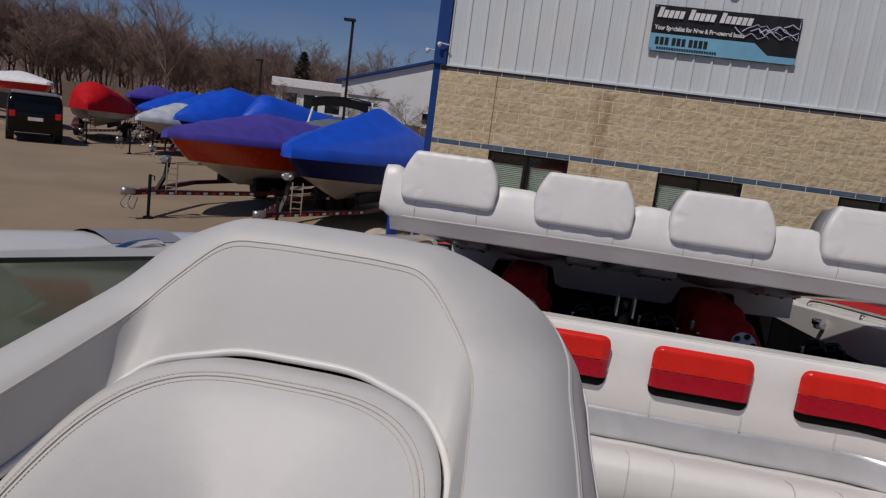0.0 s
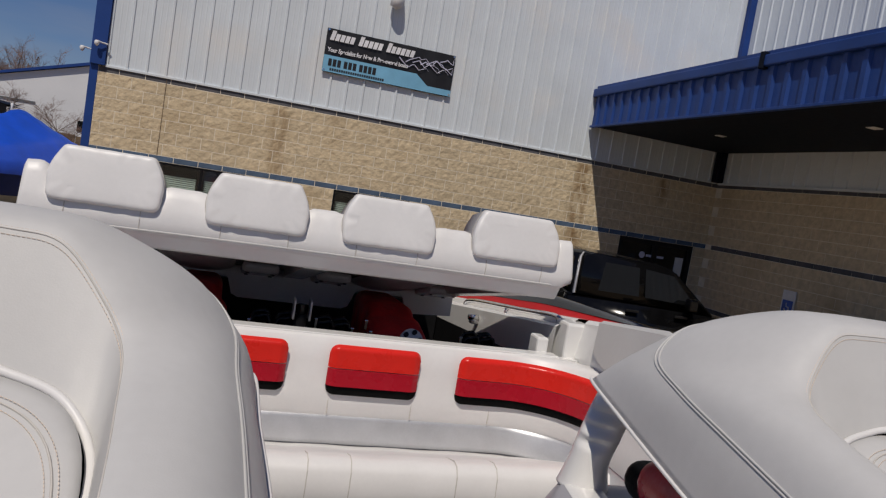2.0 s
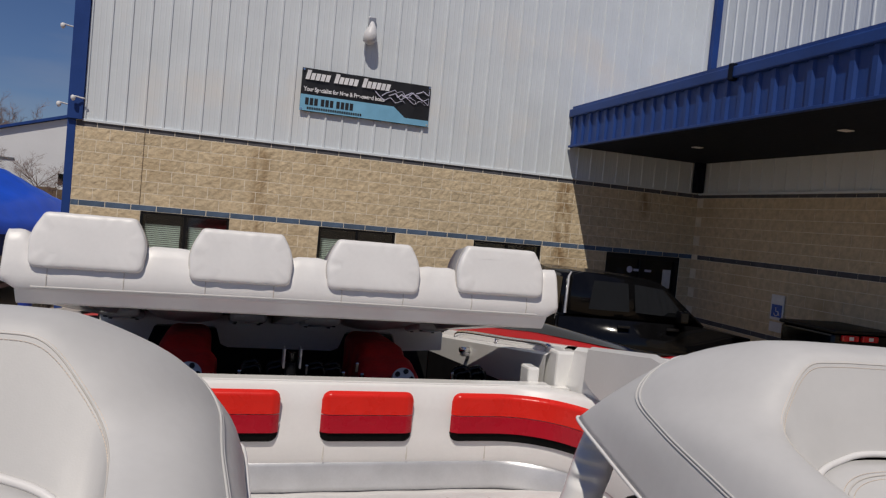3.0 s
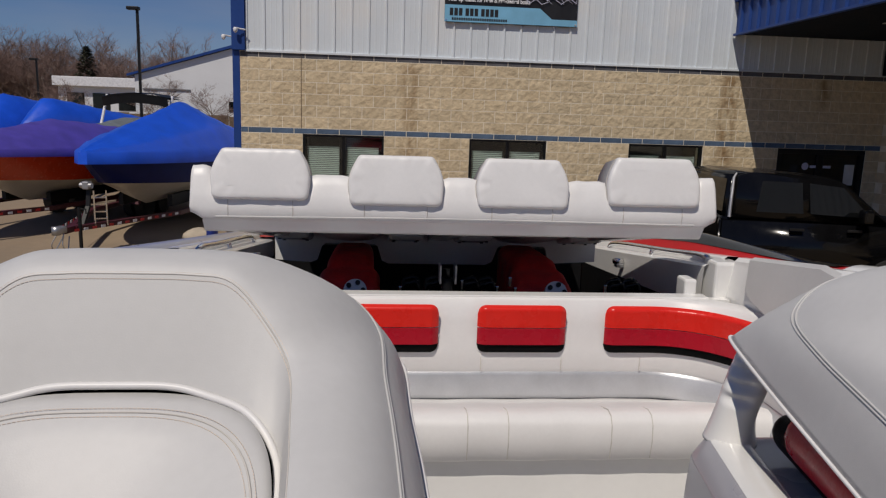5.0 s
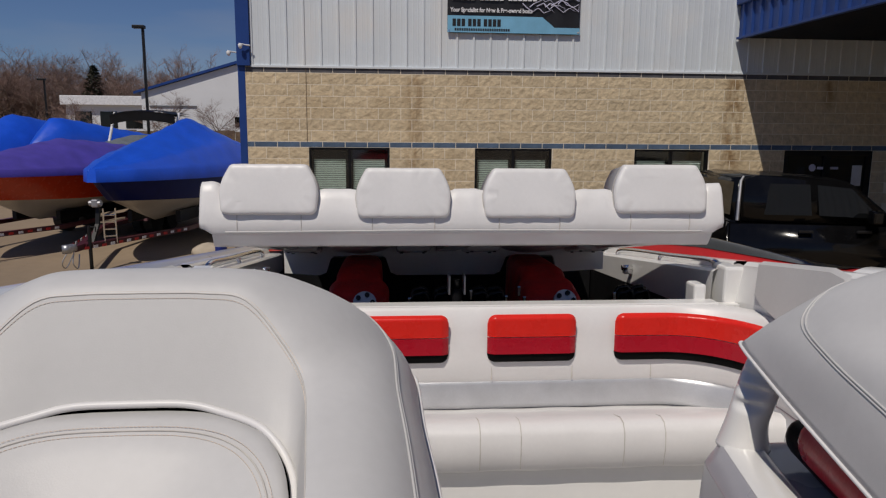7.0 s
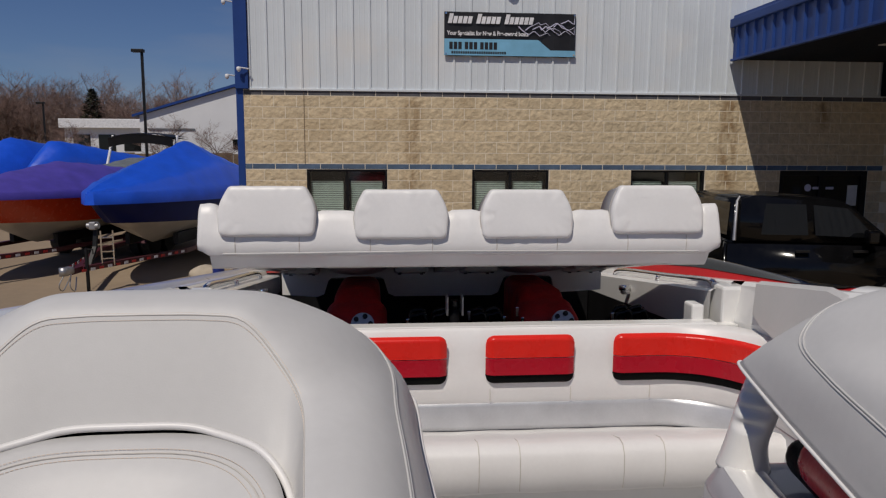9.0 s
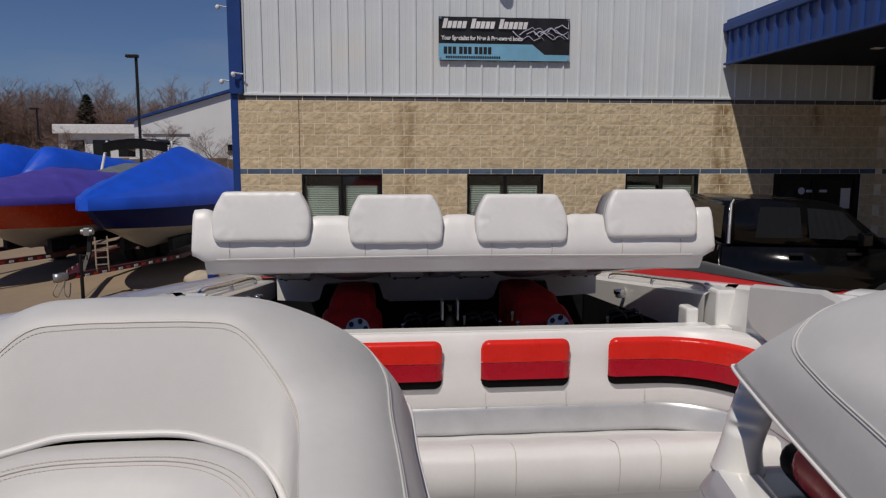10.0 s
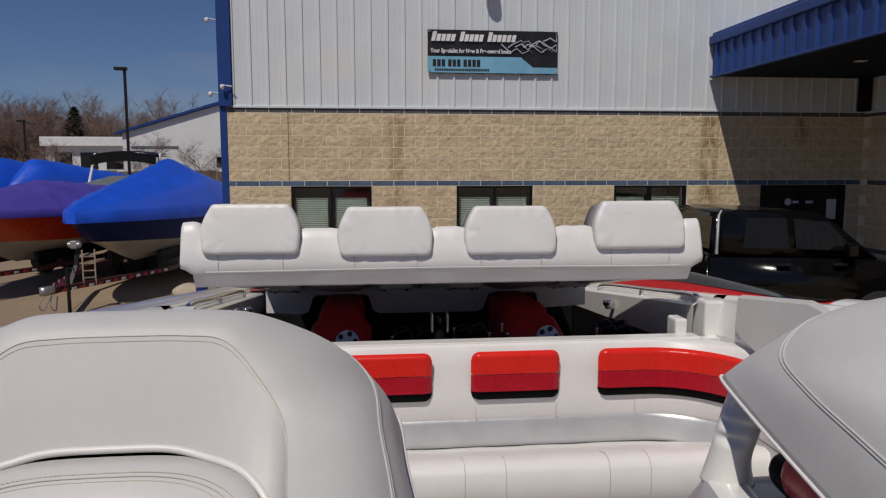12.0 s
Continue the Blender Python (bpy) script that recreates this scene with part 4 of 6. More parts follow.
for h, w, foot in HEADS:
    tall = 0.193
    line = more(cut_corners([(-w + 0.008, 0, 0.026), (w - 0.008, 0, 0.026), (w, 0.09, 0.022), (w - 0.012, 0.137, 0.022), (w - 0.042, tall, 0.013), (-w + 0.042, tall, 0.013), (-w + 0.012, 0.137, 0.022), (-w, 0.09, 0.022)]))
    middle = Vector((0, tall * 0.5))
    rings = []
    for d, inset in ((0.15, 0.003), (0.06, 0.001), (0.014, 0.0), (0.0, 0.0005), (-0.008, 0.0015), (-0.0135, 0.0045), (-0.0165, 0.010), (-0.018, 0.02), (-0.0188, 0.05)):
        ring = []
        for q in line:
            x = q.x * (1 - inset / w)
            z = middle.y + (q.y - middle.y) * (1 - inset / (tall * 0.5))
            crease = 0.0025 * noise.noise(Vector((q.x * 30 + h * 9, q.y * 30, d * 40))) if -0.025 < d < 0.02 else 0.0
            ring.append((HC + h + x, FRONT + d - 0.016 + crease + 0.014 * z / tall, LOW + foot + z + crease * 0.5))
        rings.append(ring)
    bm = B()
    loft(bm, rings[2:], closed=True, cap=True)
    head = hpart("headrest", bm, VINYL, label="", smooth=True)
    bm = B()
    loft(bm, rings[:3], closed=True, cap=True)
    hpart("side_band", bm, DARK_VINYL, head, "grey vinyl side band", True)
    bm = B()
    tube(bm, [p for p in rings[2]] + [rings[2][0]], 0.0024, 5)
    hpart("welt", bm, SEAM, head, "dark sewn welt")
    for off in (-0.12, 0.12):
        bm = B()
        tube(bm, [(HC + h + off, FRONT - 0.0065, LOW + 0.078), (HC + h + off, FRONT - 0.0105, LOW + 0.05), (HC + h + off, FRONT - 0.001, LOW + 0.014)], 0.0019, 6)
        hpart("seam", bm, SEAM)
bm = B()
tube(bm, [(HC + u, FRONT - 0.001, LOW + 0.016 + 0.003 * math.cos(u * 3)) for u in us if abs(u) < HW - 0.09], 0.004, 6)
hpart("piping", bm, VINYL_GREY, label="sewn piping along the lower edge")
# shell under the cushion: sloped lip, sides that taper aft, deck
bm = B()
prism(bm, [(FRONT + 0.012, LOW + 0.004), (FRONT + 0.046, LOW - 0.036), (FRONT + 0.056, LOW - 0.042), (FRONT + 0.16, LOW - 0.036), (FRONT + 0.2, LOW + 0.05)], "x", HC - HW + 0.045, HC + HW - 0.045)
hpart("front_lip", bm, GEL)
for s in (-1, 1):
    bm = B()
    rows = []
    for v, w, zt, zb in ((FRONT + 0.1, 0.98, 1.93, LOW - 0.03), (3.0, 0.93, 1.93, 1.755), (3.7, 0.86, 1.90, 1.725), (4.3, 0.82, 1.85, 1.70)):
        rows.append([(HC + s * w, v, zb), (HC + s * (w - 0.10), v, zb), (HC + s * (w - 0.14), v, zb + 0.06), (HC + s * w, v, zt)])
    loft(bm, rows, closed=True, cap=True)
    hpart("side_beam", bm, GEL, label="tapered white side beam")
bm = B()
rows = []
for v, w, z in ((FRONT + 0.2, 0.99, 1.93), (3.0, 0.95, 1.945), (3.7, 0.88, 1.90), (4.5, 0.84, 1.83)):
    rows.append([(HC + w * k / 6, v, z + 0.02 * (1 - (k / 6) ** 2)) for k in range(-6, 7)])
loft(bm, rows)
loft(bm, [[(x, y, z - 0.03) for x, y, z in r] for r in rows])
hpart("deck_panel", bm, RED_GEL, label="glossy red hatch deck", smooth=True)
bm = B()
for k, (a, b) in enumerate(((-0.75, -0.5), (0.15, 0.35))):
    loft(bm, [[(HC + a, 3.0, 1.975), (HC + b, 3.0, 1.975)], [(HC + a + 0.25, 3.6, 1.95), (HC + b + 0.2, 3.6, 1.95)], [(HC + a + 0.6, 4.3, 1.885), (HC + b + 0.45, 4.3, 1.885)]])
hpart("deck_graphic", bm, GEL_GREY, label="grey sweeping deck graphic")
bm = B()
prism(bm, [(2.88, 1.755), (4.2, 1.70), (4.2, 1.80), (2.88, 1.92)], "x", HC - 0.05, HC + 0.05)
hpart("centre_rib", bm, GEL, label="white centre rib")


def under(v):
    """Height of the hatch's inner moulding, which falls towards the hinge."""
    return 1.805 - 0.05 * (v - 2.9)


def on_liner(bm, u0, v0, u1, v1, drop, bevel=0.006):
    made = box(B(), u0, v0, -drop, u1, v1, 0.0, bevel)
    for q in made.verts:
        q.co.z += under(q.co.y)
    tmp = bpy.data.meshes.new("tmp")
    made.to_mesh(tmp)
    made.free()
    bm.from_mesh(tmp)
    bpy.data.meshes.remove(tmp)
    return bm


for s in (-1, 1):
    c = HC + s * 0.47
    bm = B()
    loft(bm, [[(c + x, v, under(v)) for x in (-0.42, -0.2, 0.0, 0.2, 0.42)] for v in (2.86, 3.2, 3.6, 4.2)])
    loft(bm, [[(c + x, v, under(v) + 0.03) for x in (-0.42, -0.2, 0.0, 0.2, 0.42)] for v in (2.86, 3.2, 3.6, 4.2)])
    hpart("liner_panel", bm, GEL, label="white inner liner moulding")
    hpart("dark_inset", on_liner(B(), c - 0.36, 2.97, c + 0.36, 3.13, 0.006), BLACK_GLOSS, label="dark glossy inset")
    for a, b in ((-0.38, -0.2), (0.2, 0.38)):
        hpart("dark_inset", on_liner(B(), c + a, 3.3, c + b, 3.55, 0.006), BLACK_GLOSS)
        box_ob = hpart("liner_box", on_liner(B(), c + a, 3.58, c + b, 4.0, 0.05, 0.02), GEL)
        for x in (a + 0.03, b - 0.03):
            for v in (3.62, 3.8):
                bm = B()
                disc(bm, (c + x, v, under(v) - 0.052), (0, 0, 1), 0.009, 0.008, 8)
                hpart("bolt", bm, BLACK_MATT, box_ob)
    bm = B()
    rows = []
    for k in range(11):
        a = math.pi * k / 10
        rows.append([(c - 0.17 * math.cos(a), v, under(v) - 0.008 - d * math.sin(a)) for v, d in ((3.2, 0.0), (3.28, 0.035), (3.6, 0.045), (4.1, 0.045))])
    loft(bm, rows)
    hpart("engine_dome", bm, LINER, label="grey moulded engine dome", smooth=True)
    bm = B()
    prism(bm, [(4.1, under(4.1) - 0.06), (4.16, under(4.1) - 0.07), (4.2, under(4.2)), (4.1, under(4.1))], "x", c - 0.44, c + 0.44)
    hpart("liner_edge", bm, GEL)
hatch.matrix_world = hatch.matrix_world @ pose(0, 0, 0, -RAISED, 0, 0)
ram = bthing("hatch_ram", 0.295, 3.0, 1.2, "black electric ram lifting the engine hatch", "actuator")
bm = B()
tube(bm, [(0.295, 2.90, 1.25), (0.295, 2.90, 1.82)], 0.024, 12)
bpart("body", bm, BLACK_MATT, ram)
bm = B()
tube(bm, [(0.295, 2.90, 1.82), (0.295, 2.90, 1.86)], 0.017, 10)
bpart("rod", bm, BLACK_GLOSS, ram)
for s in (-1, 1):
    bm = B()
    box(bm, 0.295 + s * 0.032 - 0.004, 2.865, 1.80, 0.295 + s * 0.032 + 0.004, 2.935, 1.88, 0.002)
    bpart("clevis", bm, STEEL, ram)
for s in (-1, 1):
    t = bthing("hinge", MID + s * 0.985, 3.75, 1.70, "small bright hatch hinge on the bay side", "hinge", "hatch hinges")
    bm = B()
    tube(bm, [(MID + s * 0.985 - 0.03, 3.75, 1.735), (MID + s * 0.985 + 0.027, 3.75, 1.735)], 0.016, 12)
    bpart("knuckle", bm, CHROME, t, "", True)
    bm = B()
    box(bm, MID + s * 0.985 - 0.018, 3.735, 1.70, MID + s * 0.985 + 0.027, 3.775, 1.722, 0.005)
    bpart("base_plate", bm, STEEL, t)

# ---- helm seats ----
def seat_line(W, T, a, Zw, Vb, q=1.0, g=1.0, spread=(0.0, 0.0, 0.0), n=49, drop=0.2):
    half = [(0, Vb, T), (a * 0.6, Vb - 0.001, T - 0.001), (a, Vb - 0.008, T - 0.008), ((a + W) / 2 + 0.010 * g - 0.004, Vb - 0.035 * q, (T + Zw) / 2 + 0.018 * g * q - 0.004), (W - 0.012 * q, Vb - 0.075 * q, Zw + 0.012 * q),
            (W, Vb - 0.17, Zw - 0.012), (W + spread[0], Vb - 0.3, Zw - 0.012 - 0.13 * drop), (W + spread[1], Vb - 0.5, Zw - 0.012 - 0.33 * drop), (W + spread[2], Vb - 0.66, Zw - 0.012 - 0.5 * drop)]
    right = smooth_path(half, n)
    return [Vector((-p.x, p.y, p.z)) for p in reversed(right[1:])] + right


SEAT = [(0.201, 2.166, 0.100, 2.10, 0.80), (0.204, 2.225, 0.112, 2.135, 0.83), (0.208, 2.283, 0.122, 2.182, 0.86), (0.234, 2.298, 0.132, 2.193, 0.885),
        (0.263, 2.301, 0.142, 2.194, 0.925), (0.288, 2.286, 0.165, 2.186, 0.975), (0.309, 2.25, 0.205, 2.168, 1.02), (0.328, 2.18, 0.24, 2.138, 1.06),
        (0.343, 2.09, 0.285, 2.085, 1.09)]
CORNER = [1, 1, 1, 1, 1, 0.95, 0.8, 0.6, 0.3]
FULL = [0.9, 0.6, 0.35, 0.5, 0.7, 0.9, 1, 1, 1]
REACH = [0, 0, 0, 0, 0.01, 0.025, 0.05, 0.08, 0.11]   # how much farther aft the lower edge of the second seat stands
SEAT = [(*row, q, g) for row, q, g in zip(SEAT, CORNER, FULL)]
LONG_SEAT = [(*row[:4], row[4] + more_aft, *row[5:]) for row, more_aft in zip(SEAT, REACH)]


def dashes(bm, pts, lift, size=0.0005, step=0.0046, dash=0.0032):
    """A row of single stitches along a line, lifted off the surface towards the eye."""
    pts = [p + lift for p in pts]
    run, k = 0.0, 0
    seg = [(a, b, (b - a).length) for a, b in zip(pts, pts[1:])]
    total = sum(s[2] for s in seg)

    def at(d):
        for a, b, l in seg:
            if d <= l:
                return a.lerp(b, d / l if l else 0)
            d -= l
        return pts[-1]
    while run + dash < total:
        tube(bm, [at(run), at(run + dash)], size, 4)
        run += step


def helm_seat(uc, label, shape, seam_at, seam_dip, spread):
    st = bthing("helm_seat", uc, 0.85, SOLE, label, "boat seat", "helm seats")

    def place(bm):
        bmesh.ops.translate(bm, verts=bm.verts, vec=(uc, 0, 0))
        return bm

    def station(s):
        """The seat's section line at a fractional station."""
        i = min(int(s), len(shape) - 2)
        f = s - i
        return [a + (b - a) * f for a, b in zip(shape[i], shape[i + 1])]
    fine = [2 + 6 * k / 24 for k in range(25)]
    lines = []
    for s in fine:
        i = min(int(s), len(shape) - 2)
        vals = []
        for j in range(7):
            p = [shape[max(0, min(len(shape) - 1, i + o))][j] for o in (-1, 0, 1, 2)]
            f = s - i
            vals.append(0.5 * (2 * p[1] + (p[2] - p[0]) * f + (2 * p[0] - 5 * p[1] + 4 * p[2] - p[3]) * f * f + (3 * p[1] - p[0] - 3 * p[2] + p[3]) * f ** 3))
        lines.append(seat_line(*vals, spread))
    lines.append([p + Vector((-0.05 * p.x / 0.3, -0.03, -0.004)) for p in lines[-1]])
    lines.append([p + Vector((-0.10 * p.x / 0.3, -0.06, 0.02)) for p in lines[-1]])
    bm = B()
    loft(bm, lines)
    bpart("bolster", place(bm), SEAT_VINYL, st, "white vinyl wraparound bolster", True)
    bm = B()
    tube(bm, [p + Vector((p.x * 0.004, 0.001, 0.0)) for p in seat_line(*station(8), spread)], 0.003, 8)
    bpart("piping", place(bm), VINYL, st, "white piping along the lower edge", True)
    bm = B()
    loft(bm, [seat_line(*station(s), spread) for s in (0, 0.25, 0.6, 1, 1.4, 1.8, 2)])
    bpart("inner_panel", place(bm), VINYL_GREY, st, "pale grey inner panel", True)
    edge = seat_line(*station(0), spread)
    bm = B()
    tube(bm, [p + Vector((0, -0.004, 0.002)) for p in edge], 0.0045, 8)
    bpart("piping", place(bm), VINYL, st, "white piping", True)
    # black sheet puts in the shade of the gap around the cushion
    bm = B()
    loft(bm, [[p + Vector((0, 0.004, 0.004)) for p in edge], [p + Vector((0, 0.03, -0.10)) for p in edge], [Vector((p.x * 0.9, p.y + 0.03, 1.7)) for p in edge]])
    bpart("recess", place(bm), BLACK_V, st, "black sheet for the shade behind the cushion")
    for s in (seam_at, seam_at + 0.1):
        bm = B()
        line = []
        for j in range(97):
            aft = min(1.0, max(0.0, (32 - abs(j - 48)) / 12))
            line.append(seat_line(*station(s + seam_dip * aft * aft * (3 - 2 * aft)), spread)[j])
        tube(bm, [p + Vector((p.x * 0.002, 0.0003, 0.0008)) for p in line], 0.0018, 6)
        bpart("seam", place(bm), VINYL_GREY, st, "raised seam", True)
    for s in (1.90, 2.10):
        bm = B()
        dashes(bm, seat_line(*station(s), spread), Vector((0, -0.0005, 0.0004)))
        bpart("stitching", place(bm), STITCH, st, "tan stitching")
    bm = B()
    tube(bm, [p + Vector((0, -0.0002, 0.0001)) for p in seat_line(*station(2), spread)], 0.0009, 6)
    bpart("seam", place(bm), SEAM, st)

    # cushion in the pocket: an arched pad that leans back
    def arch(w, z, v, n=40):
        out = []
        for k in range(n + 1):
            a = math.pi * k / n
            x = -w * math.copysign(abs(math.cos(a)) ** 0.62, math.cos(a))
            h = abs(math.sin(a)) ** 0.62
            out.append(Vector((x, v - (1 - h) * 0.22, z - (1 - h) * 0.085)))
        return out
    pads = [(0.186, 2.10, 0.815), (0.194, 2.146, 0.812), (0.196, 2.160, 0.795), (0.190, 2.156, 0.772), (0.178, 2.149, 0.754), (0.158, 2.134, 0.735), (0.10, 2.085, 0.69), (0.05, 2.03, 0.645), (0.004, 1.98, 0.60)]
    bm = B()
    loft(bm, [arch(*p) for p in pads])
    pad_lines = [arch(*p) for p in pads]
    loft(bm, [[l[0] for l in pad_lines], [l[0] + Vector((0, -0.05, -0.4)) for l in pad_lines]])
    bpart("back_cushion", place(bm), SEAT_VINYL, st, "white arched back cushion", True)
    for w, z, v in ((0.1855, 2.1542, 0.7645), (0.1775, 2.1490, 0.7540)):
        bm = B()
        dashes(bm, arch(w, z, v), Vector((0, -0.0005, 0.0005)))
        bpart("stitching", place(bm), STITCH, st, "tan stitching")
    bm = B()
    tube(bm, [p + Vector((0, -0.0001, 0.0001)) for p in arch(0.1815, 2.1520, 0.7592)], 0.0010, 6)
    bpart("seam", place(bm), SEAM, st)
    # moulded base below
    bm = B()
    box(bm, -0.25, 0.55, SOLE, 0.25, 1.02, 1.86, 0.05, 3)
    bpart("pedestal", place(bm), GEL_GREY, st, "grey moulded pedestal")
    bm = B()
    box(bm, -0.262, 0.85, 1.893, 0.262, 1.165, 1.965, 0.034, 4)
    bpart("cushion_rim", place(bm), BLACK_V, st, "black rim of the side cushion", True)
    bm = B()
    box(bm, -0.27, 0.45, 1.90, 0.27, 1.105, 1.995, 0.045, 4)
    bpart("side_cushion", place(bm), RED_V2, st, "red cushion under the bolster", True)
    return st


seat = helm_seat(-0.292, "white vinyl bolster seat with tan double stitching", SEAT, 5.78, 0.35, (0.010, 0.018, 0.02))
seat.matrix_world = seat.matrix_world @ pose(0, 0, 0, 0, 0, 0.5)
seat = helm_seat(0.982, "white vinyl bolster seat beside a moulded grab handle", LONG_SEAT, 6.05, 0.0, (-0.012, -0.034, -0.055))
seat.matrix_world = pose(-0.035, 0, 0) @ seat.matrix_world @ pose(0, 0, 0, 0, 0, -8.5)

console = bthing("seat_console", 0.95, 0.95, SOLE, "white and grey moulded console under the seat", "console")


def console_strip(points):
    """A strip of the console's section run fore and aft, toed out towards the stern, its aft end rounded off."""
    rows = []
    for v, du, dz in ((0.35, 0, 0), (0.7, 0, 0), (1.0, 0, 0), (1.22, 0, 0), (1.255, 0.004, -0.002), (1.275, 0.013, -0.009), (1.286, 0.026, -0.022), (1.29, 0.04, -0.045)):
        u0 = 0.602 + 0.175 * (v - 1.0)
        rows.append([((u0 + u if u < 0.5 else u) + (du if u < 0.5 else 0), v, z + (dz if z > 1.5 else 0)) for u, z in points])
    bm = B()
    loft(bm, rows)
    return bm


bpart("ridge", console_strip([(0.0, 1.886), (0.006, 1.89), (0.04, 1.892), (0.07, 1.89), (0.077, 1.884), (0.078, 1.84)]), GEL, console, "white moulded ridge", True)
bpart("bevel", console_strip([(-0.03, 1.845), (-0.027, 1.851), (-0.003, 1.884), (0.001, 1.8855)]), GEL_GREY, console, "grey bevelled edge", True)
bpart("top", console_strip([(0.0775, 1.880), (0.1, 1.878), (1.36, 1.878)]), GEL_GREY, console, "grey top tray", True)
bpart("side_panel", console_strip([(-0.0305, 1.845), (-0.034, 1.80), (-0.05, 1.5), (-0.055, SOLE)]), SILVER_GEL, console, "silver-grey side panel", True)
bm = B()
prism(bm, [(0.62, SOLE), (0.66, 1.83), (1.36, 1.85), (1.40, SOLE)], "y", 0.36, 1.288)
bpart("body", bm, GEL, console, "white moulded body")
handle = bthing("grab_handle", 0.690, 1.245, 1.88, "white moulded grab handle with finger grips", "handle")
bm = B()
rings = []
for k in range(41):
    f = k / 40
    z = 1.880 + 0.190 * f
    cu = 0.690 + 0.004 * f + 0.044 * f * f
    cv = 1.245 + 0.0 * f
    flare = max(0.0, 1 - f / 0.45)
    wu = 0.036 + 0.014 * flare ** 2 + 0.010 * max(0, f - 0.6)
    wv = 0.038 + 0.012 * flare ** 2
    ridge = min(1, max(0, (f - 0.25) / 0.25))
    dent = 0.011 * (0.5 - 0.5 * math.cos(2 * math.pi * (f - 0.40) / 0.15)) if 0.40 < f < 0.85 else 0.0
    ring = []
    for j in range(32):
        a = 2 * math.pi * j / 32
        x, y = math.cos(a), math.sin(a)
        near = max(0.0, math.cos(a - radians(-62))) ** 6
        grip = max(0.0, math.cos(a - radians(-130))) ** 2
        r = 1 + 0.22 * ridge * near
        ring.append((cu + x * r * wu - x * grip * dent, cv + y * r * wv - y * grip * dent, z))
    rings.append(ring)
loft(bm, rings, closed=True, cap=True)
bpart("grip", bm, GEL, handle, smooth=True)

# wind deflector, handle and coaming forward on the far side
defl = bthing("wind_deflector", -0.9, 1.2, 1.8, "green-tinted side window with black top trim", "window")
bm = B()
rows = [[(-0.715, v, 1.84) for v in (0.4, 0.9, 1.42)], [(-0.735, v, 2.187 - 0.155 * (v - 0.93)) for v in (0.4, 0.9, 1.42)]]
loft(bm, rows)
loft(bm, [[(x - 0.006, y, z) for x, y, z in r] for r in rows])
pane = bpart("pane", bm, TINT, defl)
pane.visible_shadow = False
bm = B()
tube(bm, [(-0.738, v, 2.19 - 0.155 * (v - 0.93)) for v in (0.4, 0.9, 1.42)], 0.004, 8)
bpart("top_trim", bm, BLACK_MATT, defl)
bm = B()
tube(bm, smooth_path([(-0.795, 1.10, 2.09), (-0.795, 1.15, 2.128), (-0.795, 1.22, 2.15), (-0.797, 1.30, 2.15), (-0.80, 1.36, 2.138), (-0.80, 1.375, 2.09)], 24), 0.011, 10)
grab = bpart("grab_handle", bm, CHROME, boat, "bent chrome grab handle", True)

# trailer under the boat
trailer = thing("boat_trailer", (OX + MID, OY + 2, 0), "black tandem boat trailer under the powerboat", "trailer")
bm = B()
for s in (-1, 1):
    box(bm, MID + s * 0.9 - 0.05, -5.0, 0.45, MID + s * 0.9 + 0.05, 5.2, 0.6)
box(bm, MID - 0.9, 2.5, 0.45, MID + 0.9, 2.6, 0.6)
box(bm, MID - 0.9, -3.5, 0.45, MID + 0.9, -3.4, 0.6)
bpart("frame", bm, BLACK_MATT, trailer)
for s in (-1, 1):
    bm = B()
    box(bm, MID + s * 0.55 - 0.08, -3.0, 0.6, MID + s * 0.55 + 0.08, 5.2, 0.86)
    bpart("bunk", bm, CARPET, trailer)
    for v in (1.9, 2.8):
        bm = B()
        disc(bm, (MID + s * 1.15, v, 0.34), (1, 0, 0), 0.34, 0.22, 24)
        wheel = bpart("tyre", bm, RUBBER, trailer)
        bm = B()
        disc(bm, (MID + s * 1.16, v, 0.34), (1, 0, 0), 0.2, 0.23, 20)
        bpart("rim", bm, STEEL, wheel)


